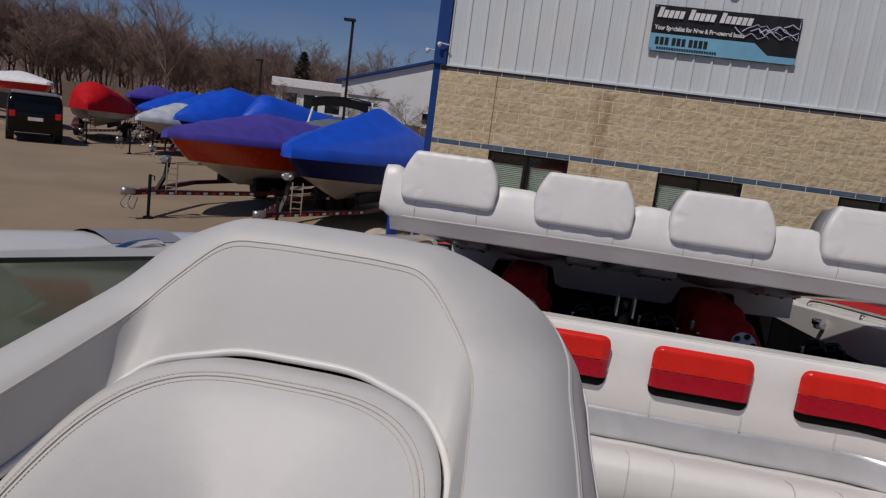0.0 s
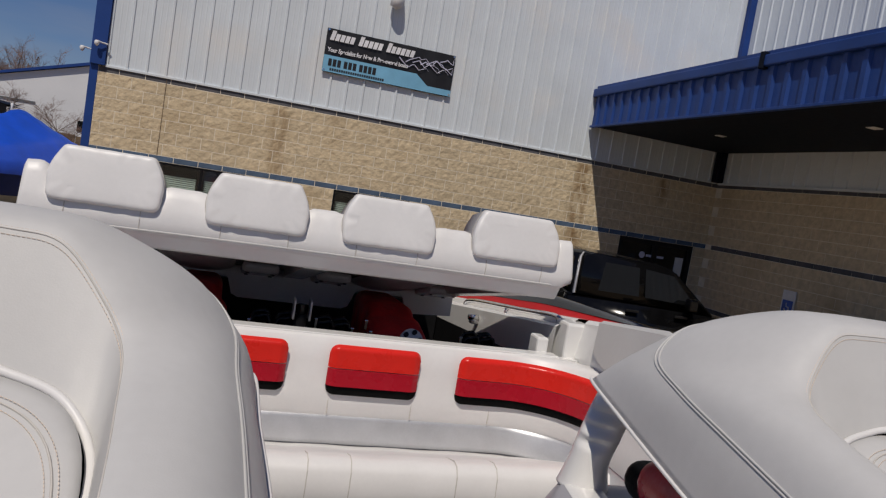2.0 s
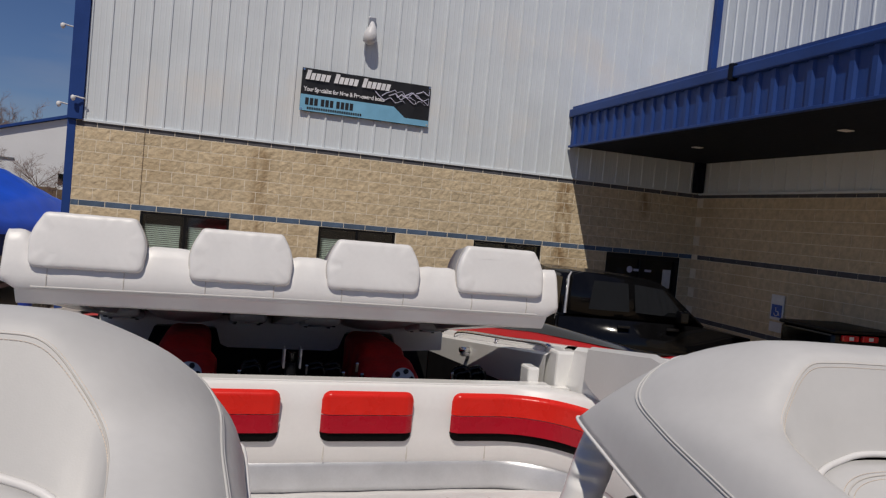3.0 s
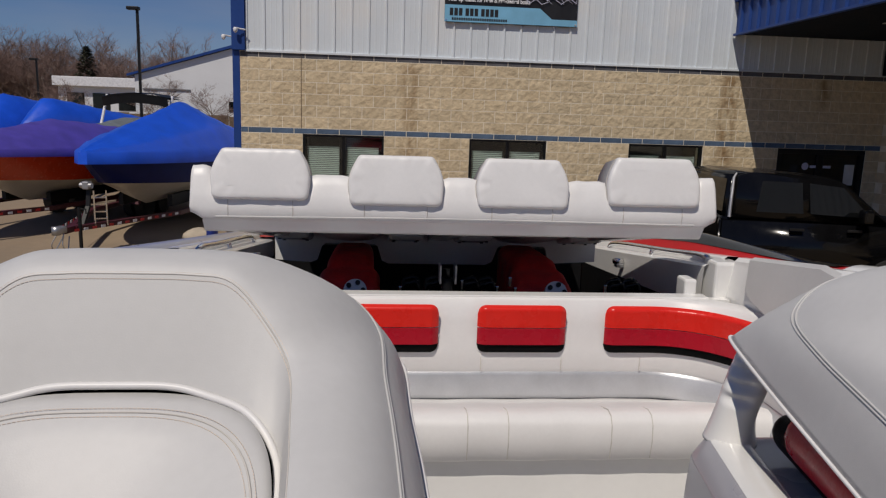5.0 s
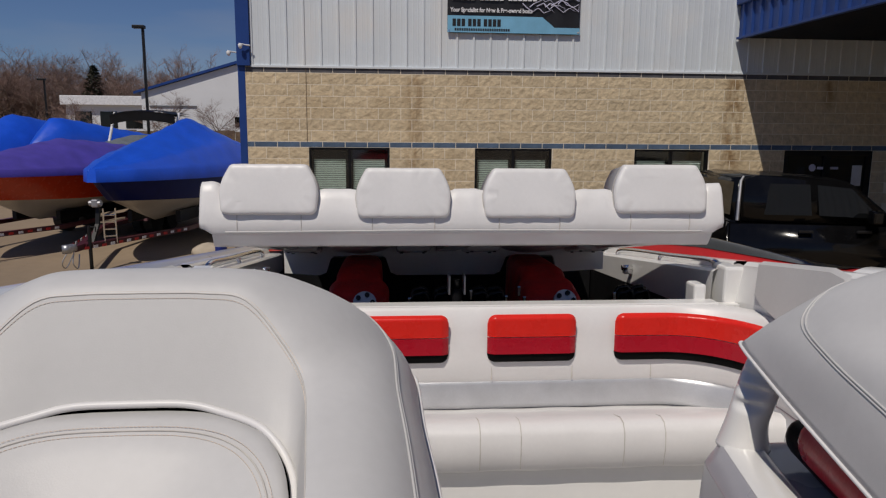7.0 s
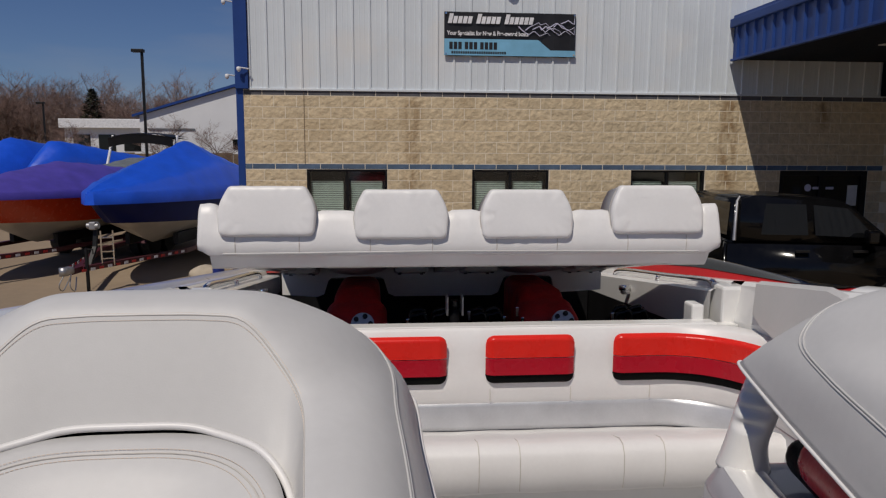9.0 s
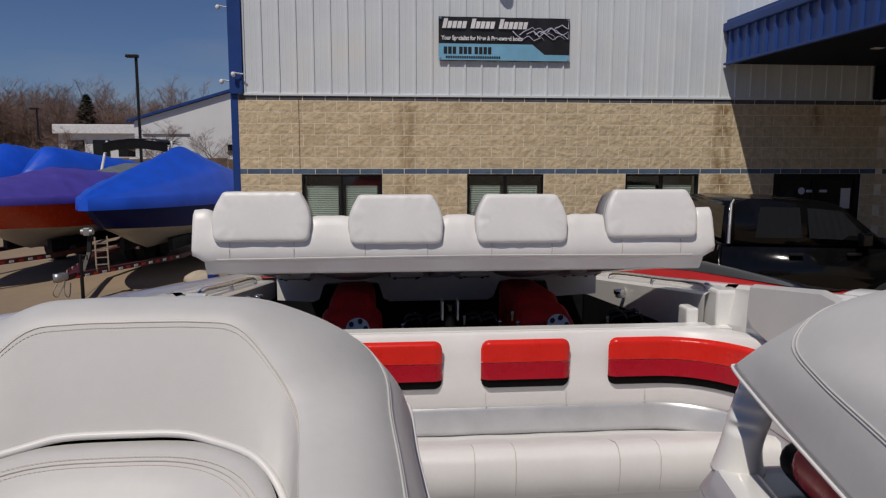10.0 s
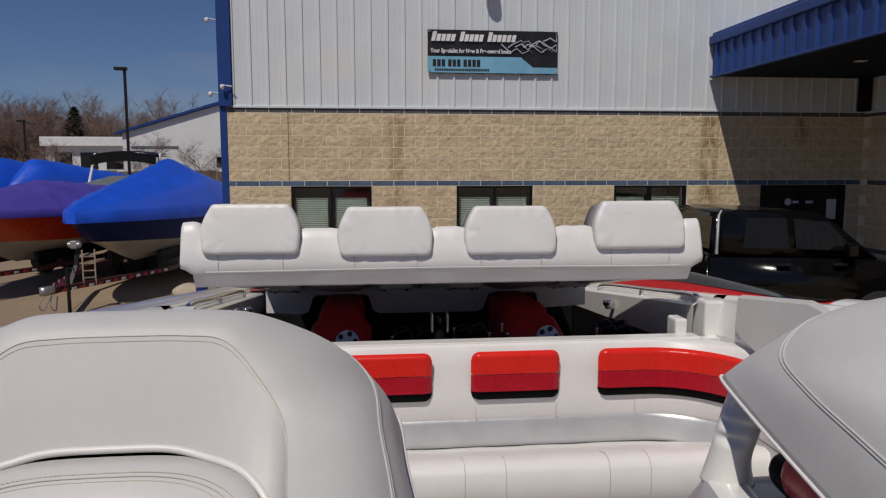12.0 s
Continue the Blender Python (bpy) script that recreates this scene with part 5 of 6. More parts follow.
# ---- boats stored on the lot: bow at the origin, stern along +y ----
def lot_boat(x, y, rz, name, label, length, beam, keel, rail, side_mat, cover_mat, cover_h, peak=0.33, low_mat=None, trailer_mat=MAROON, stripe=None, cover_drop=0.1, bulk=0.75, shoulder=0.0):
    b = thing(name, (x, y, 0), label, "boat", "boats stored on the lot", rz=rz)
    hb = beam / 2
    T = [0.0, 0.01, 0.03, 0.06, 0.1, 0.15, 0.2, 0.27, 0.35, 0.45, 0.6, 0.8, 1.0]

    def width(t):
        return hb * (1 - (1 - min(1, t / 0.62)) ** 2.3) ** 0.75 + 0.015 * min(1, t / 0.03)

    def kz(t):
        return keel + (rail - keel) * 0.93 * max(0.0, 1 - t / 0.3) ** 2.2

    def cz(t):
        return keel + 0.42 + (rail - keel - 0.42) * 0.22 * max(0.0, 1 - t / 0.5) ** 1.3

    def rake(t, z):
        return 1.5 * max(0.0, 1 - t / 0.35) * max(0.0, 1 - (z - keel) / (rail + 0.1 - keel)) ** 1.2

    def rz_(t):
        return rail + 0.10 * max(0.0, 1 - t / 0.5)
    for s in (-1, 1):
        bm = B()
        sections = []
        for t in T:
            k0 = min(kz(t), cz(t) - 0.01)
            sec = [(s * width(t) * 0.86 * f, k0 + (cz(t) - k0) * f ** 1.15) for f in (0, 0.25, 0.5, 0.75, 1)]
            sections.append([(a, t * length + rake(t, z), z) for a, z in sec])
        loft(bm, sections)
        part("hull_bottom", bm, low_mat or HULL_WHITE, b, smooth=True)
        bm = B()
        loft(bm, [[(s * width(t) * (0.86 + 0.14 * f ** 0.8), t * length + rake(t, cz(t) + (rz_(t) - cz(t)) * f), cz(t) + (rz_(t) - cz(t)) * f) for f in (0, 0.3, 0.6, 1)] for t in T])
        part("hull_side", bm, side_mat, b, smooth=True)
        if stripe:
            bm = B()
            tube(bm, [(s * (width(t) + 0.008), t * length, rz_(t) - 0.03) for t in T], 0.02, 6)
            part("rub_rail", bm, stripe, b)
    bm = B()
    bm.faces.new([bm.verts.new(p) for p in ((-hb, length, rail), (-hb * 0.86, length, keel + 0.42), (0, length, keel), (hb * 0.86, length, keel + 0.42), (hb, length, rail))])
    part("transom", bm, side_mat, b)
    # cover drawn tight over a ridge
    rnd = random.Random(int(x * 100 + y * 10))
    bm = B()
    rows = []
    for i in range(33):
        t = i / 32
        w = width(t) + 0.02 + 0.05 * max(0.0, 1 - t / 0.03)
        up = cover_h * (min(1, (t + 0.02) / peak) ** 0.85 if t < peak else 1 - 0.55 * ((t - peak) / (1 - peak)) ** 1.2)
        row = []
        for k in range(-12, 13):
            f = abs(k) / 12
            crown = (1 - f ** 1.6) ** bulk
            if shoulder:
                crown = 1 - (1 - shoulder) * f / 0.72 if f < 0.72 else shoulder * (1 - f) / 0.28
            fold = 0.012 * math.sin(i * 1.9 + k * 0.8) + rnd.uniform(-0.008, 0.008)
            if f > 0.999:
                skirt = [(math.copysign(w, k), t * length - 0.03 - 0.03 * (t == 0), rz_(t) + 0.03), (math.copysign(w + 0.012, k), t * length - 0.03 - 0.05 * (t == 0), rz_(t) - cover_drop)]
                row += skirt if k > 0 else skirt[::-1]
            else:
                row.append((math.copysign(w * min(1, f * 1.0 + 0.0), k), t * length - 0.03, rz_(t) + 0.02 + up * crown + fold))
        rows.append(row)
    loft(bm, rows)
    for end in (rows[0], rows[-1]):
        bm.faces.new([bm.verts.new(p) for p in end])
    part("cover", bm, cover_mat, b, smooth=True)
    tr = thing("boat_trailer", (x, y, 0), "painted steel boat trailer with reflective tape under boat", "trailer", "trailers on the lot", rz=rz)
    z0 = 0.5
    for s in (-1, 1):
        bm = B()
        tube(bm, [(s * 0.04, -0.5, z0), (s * 0.55, 0.9, z0), (s * 0.85, 1.8, z0), (s * 0.85, length - 0.6, z0)], 0.06, 4)
        rail_ob = part("rail", bm, trailer_mat, tr)
        for k in range(14):
            bm = B()
            f = (k + 0.3) / 14
            p = Vector((s * 0.10, -0.7, z0)).lerp(Vector((s * 0.85, 1.8, z0)), f)
            d = Vector((s * 0.75, 2.5, 0)).normalized()
            n = Vector((d.y * s, -d.x * s, 0))
            box(bm, -0.045, -0.003, -0.022, 0.045, 0.003, 0.022, m=Matrix.Translation(p + n * 0.05) @ Matrix.Rotation(math.atan2(d.y, d.x), 4, "Z"))
            part("reflector", bm, PAPER if k % 2 else TAPE_RED, rail_ob)
        bm = B()
        box(bm, s * 0.5 - 0.05, 2.2, z0 + 0.06, s * 0.5 + 0.05, length - 0.4, keel + 0.2, 0.01)
        part("bunk", bm, BLACK_MATT, tr)
        for v in (length * 0.62, length * 0.62 + 0.85):
            bm = B()
            disc(bm, (s * 1.0, v, 0.34), (1, 0, 0), 0.34, 0.2, 22)
            tyre = part("tyre", bm, RUBBER, tr)
            bm = B()
            disc(bm, (s * 1.02, v, 0.34), (1, 0, 0), 0.2, 0.2, 16)
            part("rim", bm, STEEL, tyre)
        bm = B()
        rows2 = [[(s * (1.0 + d), length * 0.62 + 0.42 + 0.95 * math.cos(a), 0.36 + 0.42 * math.sin(a)) for d in (-0.14, 0.14)] for a in (math.pi * k / 10 for k in range(11))]
        loft(bm, rows2)
        part("mudguard", bm, trailer_mat, tr)
    bm = B()
    box(bm, -0.05, -0.8, z0 - 0.05, 0.05, -0.3, z0 + 0.05, 0.008)
    part("tongue", bm, trailer_mat, tr)
    bm = B()
    box(bm, -0.07, -1.0, z0 - 0.03, 0.07, -0.76, z0 + 0.09, 0.03)
    disc(bm, (0, -0.97, z0 + 0.03), (0, 0, 1), 0.07, 0.13, 14)
    part("coupler", bm, STEEL, tr, "scuffed steel coupler", True)
    for sx in (-1, 1):
        bm = B()
        tube(bm, smooth_path([(sx * 0.05, -0.85, z0 - 0.02), (sx * 0.09, -0.97, z0 - 0.2), (sx * 0.1, -0.85, z0 - 0.3), (sx * 0.05, -0.7, z0 - 0.1)], 14), 0.009, 6)
        part("safety_chain", bm, STEEL, tr)
    bm = B()
    tube(bm, [(0.13, -0.5, 0.0), (0.13, -0.5, 0.85)], 0.03, 8)
    disc(bm, (0.13, -0.5, 0.02), (0, 0, 1), 0.09, 0.04, 12)
    tube(bm, [(0.13, -0.5, 0.83), (0.24, -0.5, 0.83), (0.24, -0.5, 0.75)], 0.012, 6)
    part("jack", bm, BLACK_MATT, tr, "black tongue jack")
    bm = B()
    tube(bm, [(0, -0.2, z0), (0, 0.02, 0.8), (0, 0.1, rail - 0.4)], 0.045, 4)
    part("winch_post", bm, BLACK_MATT, tr)
    bm = B()
    box(bm, -0.06, -0.05, rail - 0.5, 0.06, 0.09, rail - 0.36, 0.02)
    disc(bm, (0.0, 0.0, rail - 0.43), (1, 0, 0), 0.05, 0.2, 12)
    part("winch", bm, STEEL, tr, "winch with pale strap")
    bm = B()
    for k in range(4):
        tube(bm, [(0.2, -0.15 + 0.0 * k, 0.62 + 0.12 * k), (0.36, -0.05, 0.62 + 0.12 * k)], 0.012, 6)
    tube(bm, [(0.2, -0.15, 0.5), (0.2, -0.15, 1.1)], 0.014, 6)
    tube(bm, [(0.36, -0.05, 0.5), (0.36, -0.05, 1.1)], 0.014, 6)
    part("boarding_ladder", bm, CHROME, tr, "small chrome boarding ladder")
    return b


lot_boat(-2.5, -0.6, -7, "covered_boat", "navy and white boat under bright blue shrink wrap", 7.0, 2.3, 0.60, 1.60, NAVY, WRAP, 1.06, 0.60, cover_drop=0.17, shoulder=0.5)
lot_boat(-5.2, -0.2, -13, "covered_boat", "orange and white boat under a purple canvas cover", 7.2, 2.3, 0.56, 1.56, ORANGE, PURPLE, 0.62, 0.45, bulk=1.0, stripe=PAPER)
lot_boat(-8.1, 9.0, -20, "covered_boat", "boat under tall blue shrink wrap behind others", 6.5, 2.3, 0.6, 1.5, HULL_WHITE, WRAP, 1.15, 0.18, bulk=0.5)
lot_boat(-10.8, 9.8, -20, "covered_boat", "boat under high blue shrink wrap", 7.0, 2.4, 0.6, 1.5, NAVY, WRAP, 1.3, 0.35)
lot_boat(-13.6, 13.6, -20, "covered_boat", "boat under broad blue shrink wrap", 7.0, 2.5, 0.6, 1.45, HULL_WHITE, WRAP, 1.25, 0.4, bulk=0.6)
lot_boat(-17.2, 17.5, -20, "covered_boat", "boat under blue shrink wrap farther back", 7.0, 2.5, 0.6, 1.4, NAVY, WRAP, 1.1, 0.4)
lot_boat(-13.2, 11.3, -8, "covered_boat", "cream boat under wrinkled clear shrink wrap", 6.0, 2.2, 0.55, 1.25, HULL_WHITE, CLEAR_WRAP, 0.75, 0.4, trailer_mat=BLACK_MATT)
lot_boat(-16.5, 12.9, 26, "covered_boat", "pale boat under a bright red canvas cover", 6.0, 2.3, 0.55, 1.3, HULL_WHITE, RED_CANVAS, 1.05, 0.2, bulk=0.32)
lot_boat(-21.5, 17.0, 60, "covered_boat", "white and red speedboat beside a parked car", 7.5, 2.4, 1.15, 2.0, RED_GEL, PAPER, 0.45, 0.45)
lot_boat(-19.0, 19.5, 5, "covered_boat", "boat under a purple canvas cover", 6.5, 2.4, 0.8, 1.9, NAVY, PURPLE, 0.7, 0.4)
lot_boat(-1.3, 9.0, -6, "covered_boat", "boat under blue shrink wrap beside the building", 6.0, 2.2, 0.6, 1.7, NAVY, WRAP, 0.95, 0.4)
lot_boat(-5.2, 6.2, -10, "covered_boat", "grey boat under dark canvas with black bimini top", 6.5, 2.3, 0.6, 1.75, GREY_COVER, GREY_COVER, 0.45, 0.4)
bim = thing("bimini_top", (-4.55, 9.2, 0), "black folded bimini top on a white hoop", "boat canopy", rz=-10)
bm = B()
rows = [[(x, y, 2.98 - 0.12 * (x / 1.0) ** 2 - 0.05 * abs(y)) for x in (-1.0, -0.6, -0.2, 0.2, 0.6, 1.0)] for y in (-0.6, -0.2, 0.2, 0.6)]
loft(bm, rows)
loft(bm, [[(x, y, z - 0.06) for x, y, z in r] for r in rows])
part("canopy", bm, BLACK_MATT, bim, smooth=True)
bm = B()
rows = [[(x, -0.6, 2.93 - 0.12 * x * x), (x, -0.55, 2.66 - 0.12 * x * x)] for x in (-1.0, -0.6, -0.2, 0.2, 0.6, 1.0)]
loft(bm, rows)
part("valance", bm, BLACK_MATT, bim)
for s in (-1, 1):
    bm = B()
    tube(bm, [(s * 1.0, -0.75, 1.9), (s * 1.0, -0.3, 2.88)], 0.04, 8)
    part("hoop", bm, PAPER, bim)

# ---- vehicles ----
def wheel(parent, x, y, r=0.39):
    bm = B()
    disc(bm, (x, y, r), (0, 1, 0), r, 0.26, 28)
    t = part("tyre", bm, RUBBER, parent)
    bm = B()
    disc(bm, (x, y, r), (0, 1, 0), r * 0.62, 0.275, 20)
    part("rim", bm, STEEL, t)


def pickup(x, y, label, cover=BLACK_MATT):
    """A crew-cab pickup, its tail at the origin, its nose along +x."""
    p = thing("pickup_truck", (x, y, 0), label, "pickup truck", "parked vehicles")
    W = 0.98

    def slab(name, outline, w0, w1, mat, bev=0.03, lab=""):
        bm = B()
        prism(bm, outline, "y", -1, 1)
        zs = [v.co.z for v in bm.verts]
        lo, hi = min(zs), max(zs)
        for v in bm.verts:
            f = (v.co.z - lo) / (hi - lo)
            v.co.y *= w0 + (w1 - w0) * f
        bmesh.ops.bevel(bm, geom=list(bm.edges), offset=bev, segments=3, affect="EDGES")
        return part(name, bm, mat, p, lab, True)
    slab("bed", [(0, 0.55), (2.0, 0.5), (2.0, 1.32), (0.0, 1.30)], W - 0.02, W - 0.03, BLACK_GLOSS)
    slab("lower_body", [(2.0, 0.42), (5.28, 0.42), (5.34, 0.75), (5.28, 1.08), (4.3, 1.22), (2.0, 1.30)], W, W - 0.04, BLACK_GLOSS, 0.04)
    slab("cab", [(2.08, 1.26), (4.45, 1.2), (3.75, 1.80), (3.5, 1.87), (2.45, 1.90), (2.19, 1.87)], W - 0.03, W - 0.22, BLACK_GLOSS, 0.04)
    bm = B()
    box(bm, 0.03, -W + 0.05, 1.318, 1.98, W - 0.05, 1.345, 0.01)
    part("bed_cover", bm, cover, p, "matt black folding bed cover")
    for k in range(3):
        bm = B()
        box(bm, 0.5 + 0.48 * k, -W + 0.06, 1.345, 0.515 + 0.48 * k, W - 0.06, 1.35)
        part("cover_joint", bm, RUBBER, p)
    bm = B()
    bm.faces.new([bm.verts.new(q) for q in ((2.085, -0.78, 1.36), (2.085, 0.78, 1.36), (2.162, 0.66, 1.80), (2.162, -0.66, 1.80))])
    part("rear_window", bm, CAR_GLASS, p)
    for s in (-1, 1):
        for pts in (((2.5, 1.38), (3.15, 1.37), (3.15, 1.78), (2.6, 1.79)), ((3.25, 1.37), (4.1, 1.33), (3.72, 1.73), (3.25, 1.775))):
            bm = B()
            bm.faces.new([bm.verts.new((a, s * (W - 0.03 - 0.19 * (b - 1.2) / 0.685 + 0.012), b)) for a, b in pts])
            part("side_window", bm, CAR_GLASS, p)
        bm = B()
        box(bm, 3.85, s * (W + 0.1) - 0.08, 1.28, 4.0, s * (W + 0.1) + 0.08, 1.46, 0.03)
        part("mirror", bm, BLACK_GLOSS, p)
        for a in (2.95, 3.75):
            bm = B()
            box(bm, a, s * W - 0.02, 1.14, a + 0.2, s * W + 0.015, 1.175, 0.008)
            part("door_handle", bm, BLACK_MATT, p)
        bm = B()
        box(bm, -0.02, s * 0.82 - 0.1, 0.85, 0.05, s * 0.82 + 0.1, 1.25, 0.02)
        part("tail_lamp", bm, TAIL_RED, p, "red tail lamp")
        for a in (1.15, 4.45):
            wheel(p, a, s * (W - 0.12))
    bm = B()
    box(bm, -0.14, -W + 0.04, 0.5, 0.02, W - 0.04, 0.72, 0.03)
    part("bumper", bm, CHROME, p)
    # bright steel tube puts in the reflection along the cab's rear corner
    bm = B()
    tube(bm, [(2.13, -0.925, 1.30), (2.16, -0.865, 1.55), (2.20, -0.79, 1.82), (2.25, -0.75, 1.885)], [0.024, 0.022, 0.02, 0.012], 8)
    part("pillar", bm, STEEL, p, "bright tube for the reflection along the rear cab corner")
    return p


truck = pickup(5.14, -3.0, "black crew-cab pickup truck with folding bed cover")
truck.matrix_world = truck.matrix_world @ pose(0, 0, 0, 0, 0, -3.5)


def cargo_trailer(x, y):
    """A low closed trailer, its tail at the origin facing the lot, its tongue towards the wall."""
    t = thing("cargo_trailer", (x, y, 0), "small black cargo trailer with red tail lamps under canopy", "trailer", "parked vehicles")
    bm = B()
    box(bm, -0.58, 0.0, 0.48, 0.58, 1.0, 1.385, 0.05, 3)
    part("body", bm, BLACK_GLOSS, t, "", True)
    bm = B()
    box(bm, -0.60, -0.03, 1.385, 0.60, 1.03, 1.44, 0.02, 3)
    part("lid", bm, BLACK_MATT, t, "matt black lid", True)
    for s in (-0.30, 0.06):
        bm = B()
        box(bm, s - 0.15, -0.045, 1.28, s + 0.15, 0.01, 1.37, 0.02)
        lamp = part("tail_lamp", bm, TAIL_RED, t, "red tail lamp")
        bm = B()
        box(bm, s - 0.04, -0.05, 1.30, s + 0.04, -0.044, 1.35)
        part("clear_lens", bm, PAPER, lamp)
    for s in (-1, 1):
        bm = B()
        disc(bm, (s * 0.50, 0.5, 0.3), (1, 0, 0), 0.3, 0.18, 20)
        part("tyre", bm, RUBBER, t)
    bm = B()
    box(bm, -0.05, 1.0, 0.45, 0.05, 1.9, 0.55)
    part("tongue", bm, BLACK_MATT, t)


cargo_trailer(11.37, -5.3)

suv = thing("suv", (-16.3, 9.9, 0), "dark suv seen from behind with red tail lamps", "car", "parked vehicles", rz=131)
bm = B()
rings = []
for xx, z1, w in ((0.0, 1.1, 0.86), (0.1, 1.55, 0.86), (0.35, 1.72, 0.84), (2.4, 1.74, 0.84), (3.2, 1.15, 0.9), (4.5, 0.98, 0.88), (4.6, 0.7, 0.8)):
    rings.append([(xx, yy, 0.35 + (z1 - 0.35) / 2 + zz) for yy, zz in rounded(2 * w, z1 - 0.35, 0.16, 4)])
loft(bm, rings, closed=True, cap=True)
part("body", bm, BLACK_GLOSS, suv, smooth=True)
bm = B()
box(bm, 0.25, -0.75, 1.70, 2.3, 0.75, 1.775, 0.02)
part("roof", bm, STEEL, suv, "pale reflective roof")
bm = B()
bm.faces.new([bm.verts.new(q) for q in ((-0.01, -0.68, 1.12), (-0.01, 0.68, 1.12), (0.10, 0.64, 1.52), (0.10, -0.64, 1.52))])
part("rear_window", bm, CAR_GLASS, suv)
for s in (-1, 1):
    bm = B()
    box(bm, -0.03, s * 0.72 - 0.1, 0.88, 0.05, s * 0.72 + 0.1, 1.1, 0.02)
    part("tail_lamp", bm, TAIL_RED, suv, "red tail lamp")
    for a in (0.9, 3.6):
        wheel(suv, a, s * 0.78, 0.36)
bm = B()
box(bm, -0.035, -0.24, 0.78, -0.015, 0.24, 0.90, 0.004)
part("number_plate", bm, PAPER, suv, "pale blank plate")

# ---- bollard, shrub and bench by the wall ----
bollard = thing("bollard", (-0.42, -0.6, 0), "blue plastic-sleeved bollard by the building corner", "bollard")
bm = B()
tube(bm, [(0, 0, 0), (0, 0, 1.16)], 0.10, 20)
part("sleeve", bm, BLUE_PVC, bollard, smooth=True)
bm = B()
tube(bm, [(0, 0, 1.16), (0, 0, 1.19), (0, 0, 1.215), (0, 0, 1.222)], [0.104, 0.10, 0.06, 0.01], 20)
part("cap", bm, BLUE_PVC, bollard, smooth=True)
rock = bmesh.new()
bmesh.ops.create_icosphere(rock, subdivisions=3, radius=0.3)
for v in rock.verts:
    v.co = Vector((v.co.x * 1.2, v.co.y, v.co.z * 0.7)) * (1 + 0.25 * noise.noise(v.co * 4))
    v.co += Vector((-0.75, 0.1, 0.15))
tagged(part("boulder", rock, SILL, smooth=True), "pale rounded boulder beside the bollard", "rock")


def shrub(x, y, h, n, seed, label):
    r = random.Random(seed)
    t = thing("shrub", (x, y, 0), label, "shrub", "shrubs by the wall")
    bm = B()
    for k in range(9):
        a = r.uniform(0, 6.28)
        tube(bm, [(0, 0, 0), (0.1 * math.cos(a), 0.1 * math.sin(a), h * 0.5), (0.25 * math.cos(a), 0.2 * math.sin(a), h * r.uniform(0.7, 1))], [0.012, 0.008, 0.003], 5)
    part("stem", bm, BARK, t)
    bm = B()
    for k in range(n):
        a, rr, z = r.uniform(0, 6.28), r.uniform(0.03, 0.32), h * r.uniform(0.35, 1.05)
        c = Vector((rr * math.cos(a), rr * math.sin(a) * 0.7, z))
        d = Vector((r.uniform(-1, 1), r.uniform(-1, 1), r.uniform(-0.2, 1))).normalized() * 0.06
        w = d.orthogonal().normalized() * 0.018
        bm.faces.new([bm.verts.new(q) for q in (c, c + d * 0.5 + w, c + d, c + d * 0.5 - w)])
    part("leaves", bm, EVERGREEN, t)


shrub(1.75, -0.45, 0.85, 260, 3, "small green leafy shrub below a window")
shrub(-0.35, 0.5, 1.0, 500, 4, "dark green shrub at the building corner")
bench2 = thing("garden_bench", (4.9, -0.5, 0), "rust-brown metal bench against the block wall", "bench")
bm = B()
tube(bm, smooth_path([(-0.65, 0.1, 0.0), (-0.65, 0.15, 0.75), (-0.5, 0.16, 0.83), (0.0, 0.16, 0.87), (0.5, 0.16, 0.83), (0.65, 0.15, 0.75), (0.65, 0.1, 0.0)], 40), 0.025, 8)
part("back_frame", bm, MAROON, bench2, smooth=True)
for k in range(9):
    bm = B()
    tube(bm, [(-0.52 + 0.13 * k, 0.15, 0.42), (-0.52 + 0.13 * k, 0.16, 0.83)], 0.012, 6)
    part("back_bar", bm, MAROON, bench2)
bm = B()
box(bm, -0.65, -0.3, 0.40, 0.65, 0.15, 0.44, 0.01)
part("seat", bm, MAROON, bench2)
for s in (-1, 1):
    bm = B()
    tube(bm, [(s * 0.6, -0.26, 0.0), (s * 0.6, -0.26, 0.6), (s * 0.6, 0.12, 0.62)], 0.022, 8)
    part("front_leg", bm, MAROON, bench2)

# ---- distance: lamp, sheds, fence, trees ----
def lamp_post(x, y, h, label):
    t = thing("street_lamp", (x, y, 0), label, "street lamp", "lot lamps")
    bm = B()
    box(bm, -0.07, -0.07, 0, 0.07, 0.07, h, 0.01)
    part("pole", bm, BLACK_MATT, t)
    bm = B()
    box(bm, -0.55, -0.2, h - 0.1, 0.12, 0.2, h + 0.08, 0.03)
    part("lamp_head", bm, BLACK_MATT, t)


lamp_post(-11.3, 30, 8.1, "dark square parking lot lamp on tall pole")
lamp_post(-28.2, 55, 6.6, "dark slender lamp post near the woods")
shed = thing("warehouse", (-16.5, 45, 0), "long white metal warehouse with dark blue sloped roof edge", "building")
bm = B()
prism(bm, [(0, 0), (26, 0), (26, 8.5), (13.6, 9.2), (0, 5.1)], "y", 0, 25)
part("wall", bm, SHED_WHITE, shed)
bm = B()
prism(bm, [(-0.5, 4.98), (13.6, 9.25), (13.6, 9.48), (-0.5, 5.16)], "y", -0.3, 25.3)
part("roof", bm, BLUE_TRIM, shed, "dark blue roof edge")
bm = B()
box(bm, 0.6, -0.08, 4.0, 4.2, 0.0, 4.12)
part("ledge", bm, GREY_COVER, shed)
bm = B()
box(bm, 7.1, -0.05, 2.5, 7.7, 0.0, 3.3)
part("window", bm, CAR_GLASS, shed)
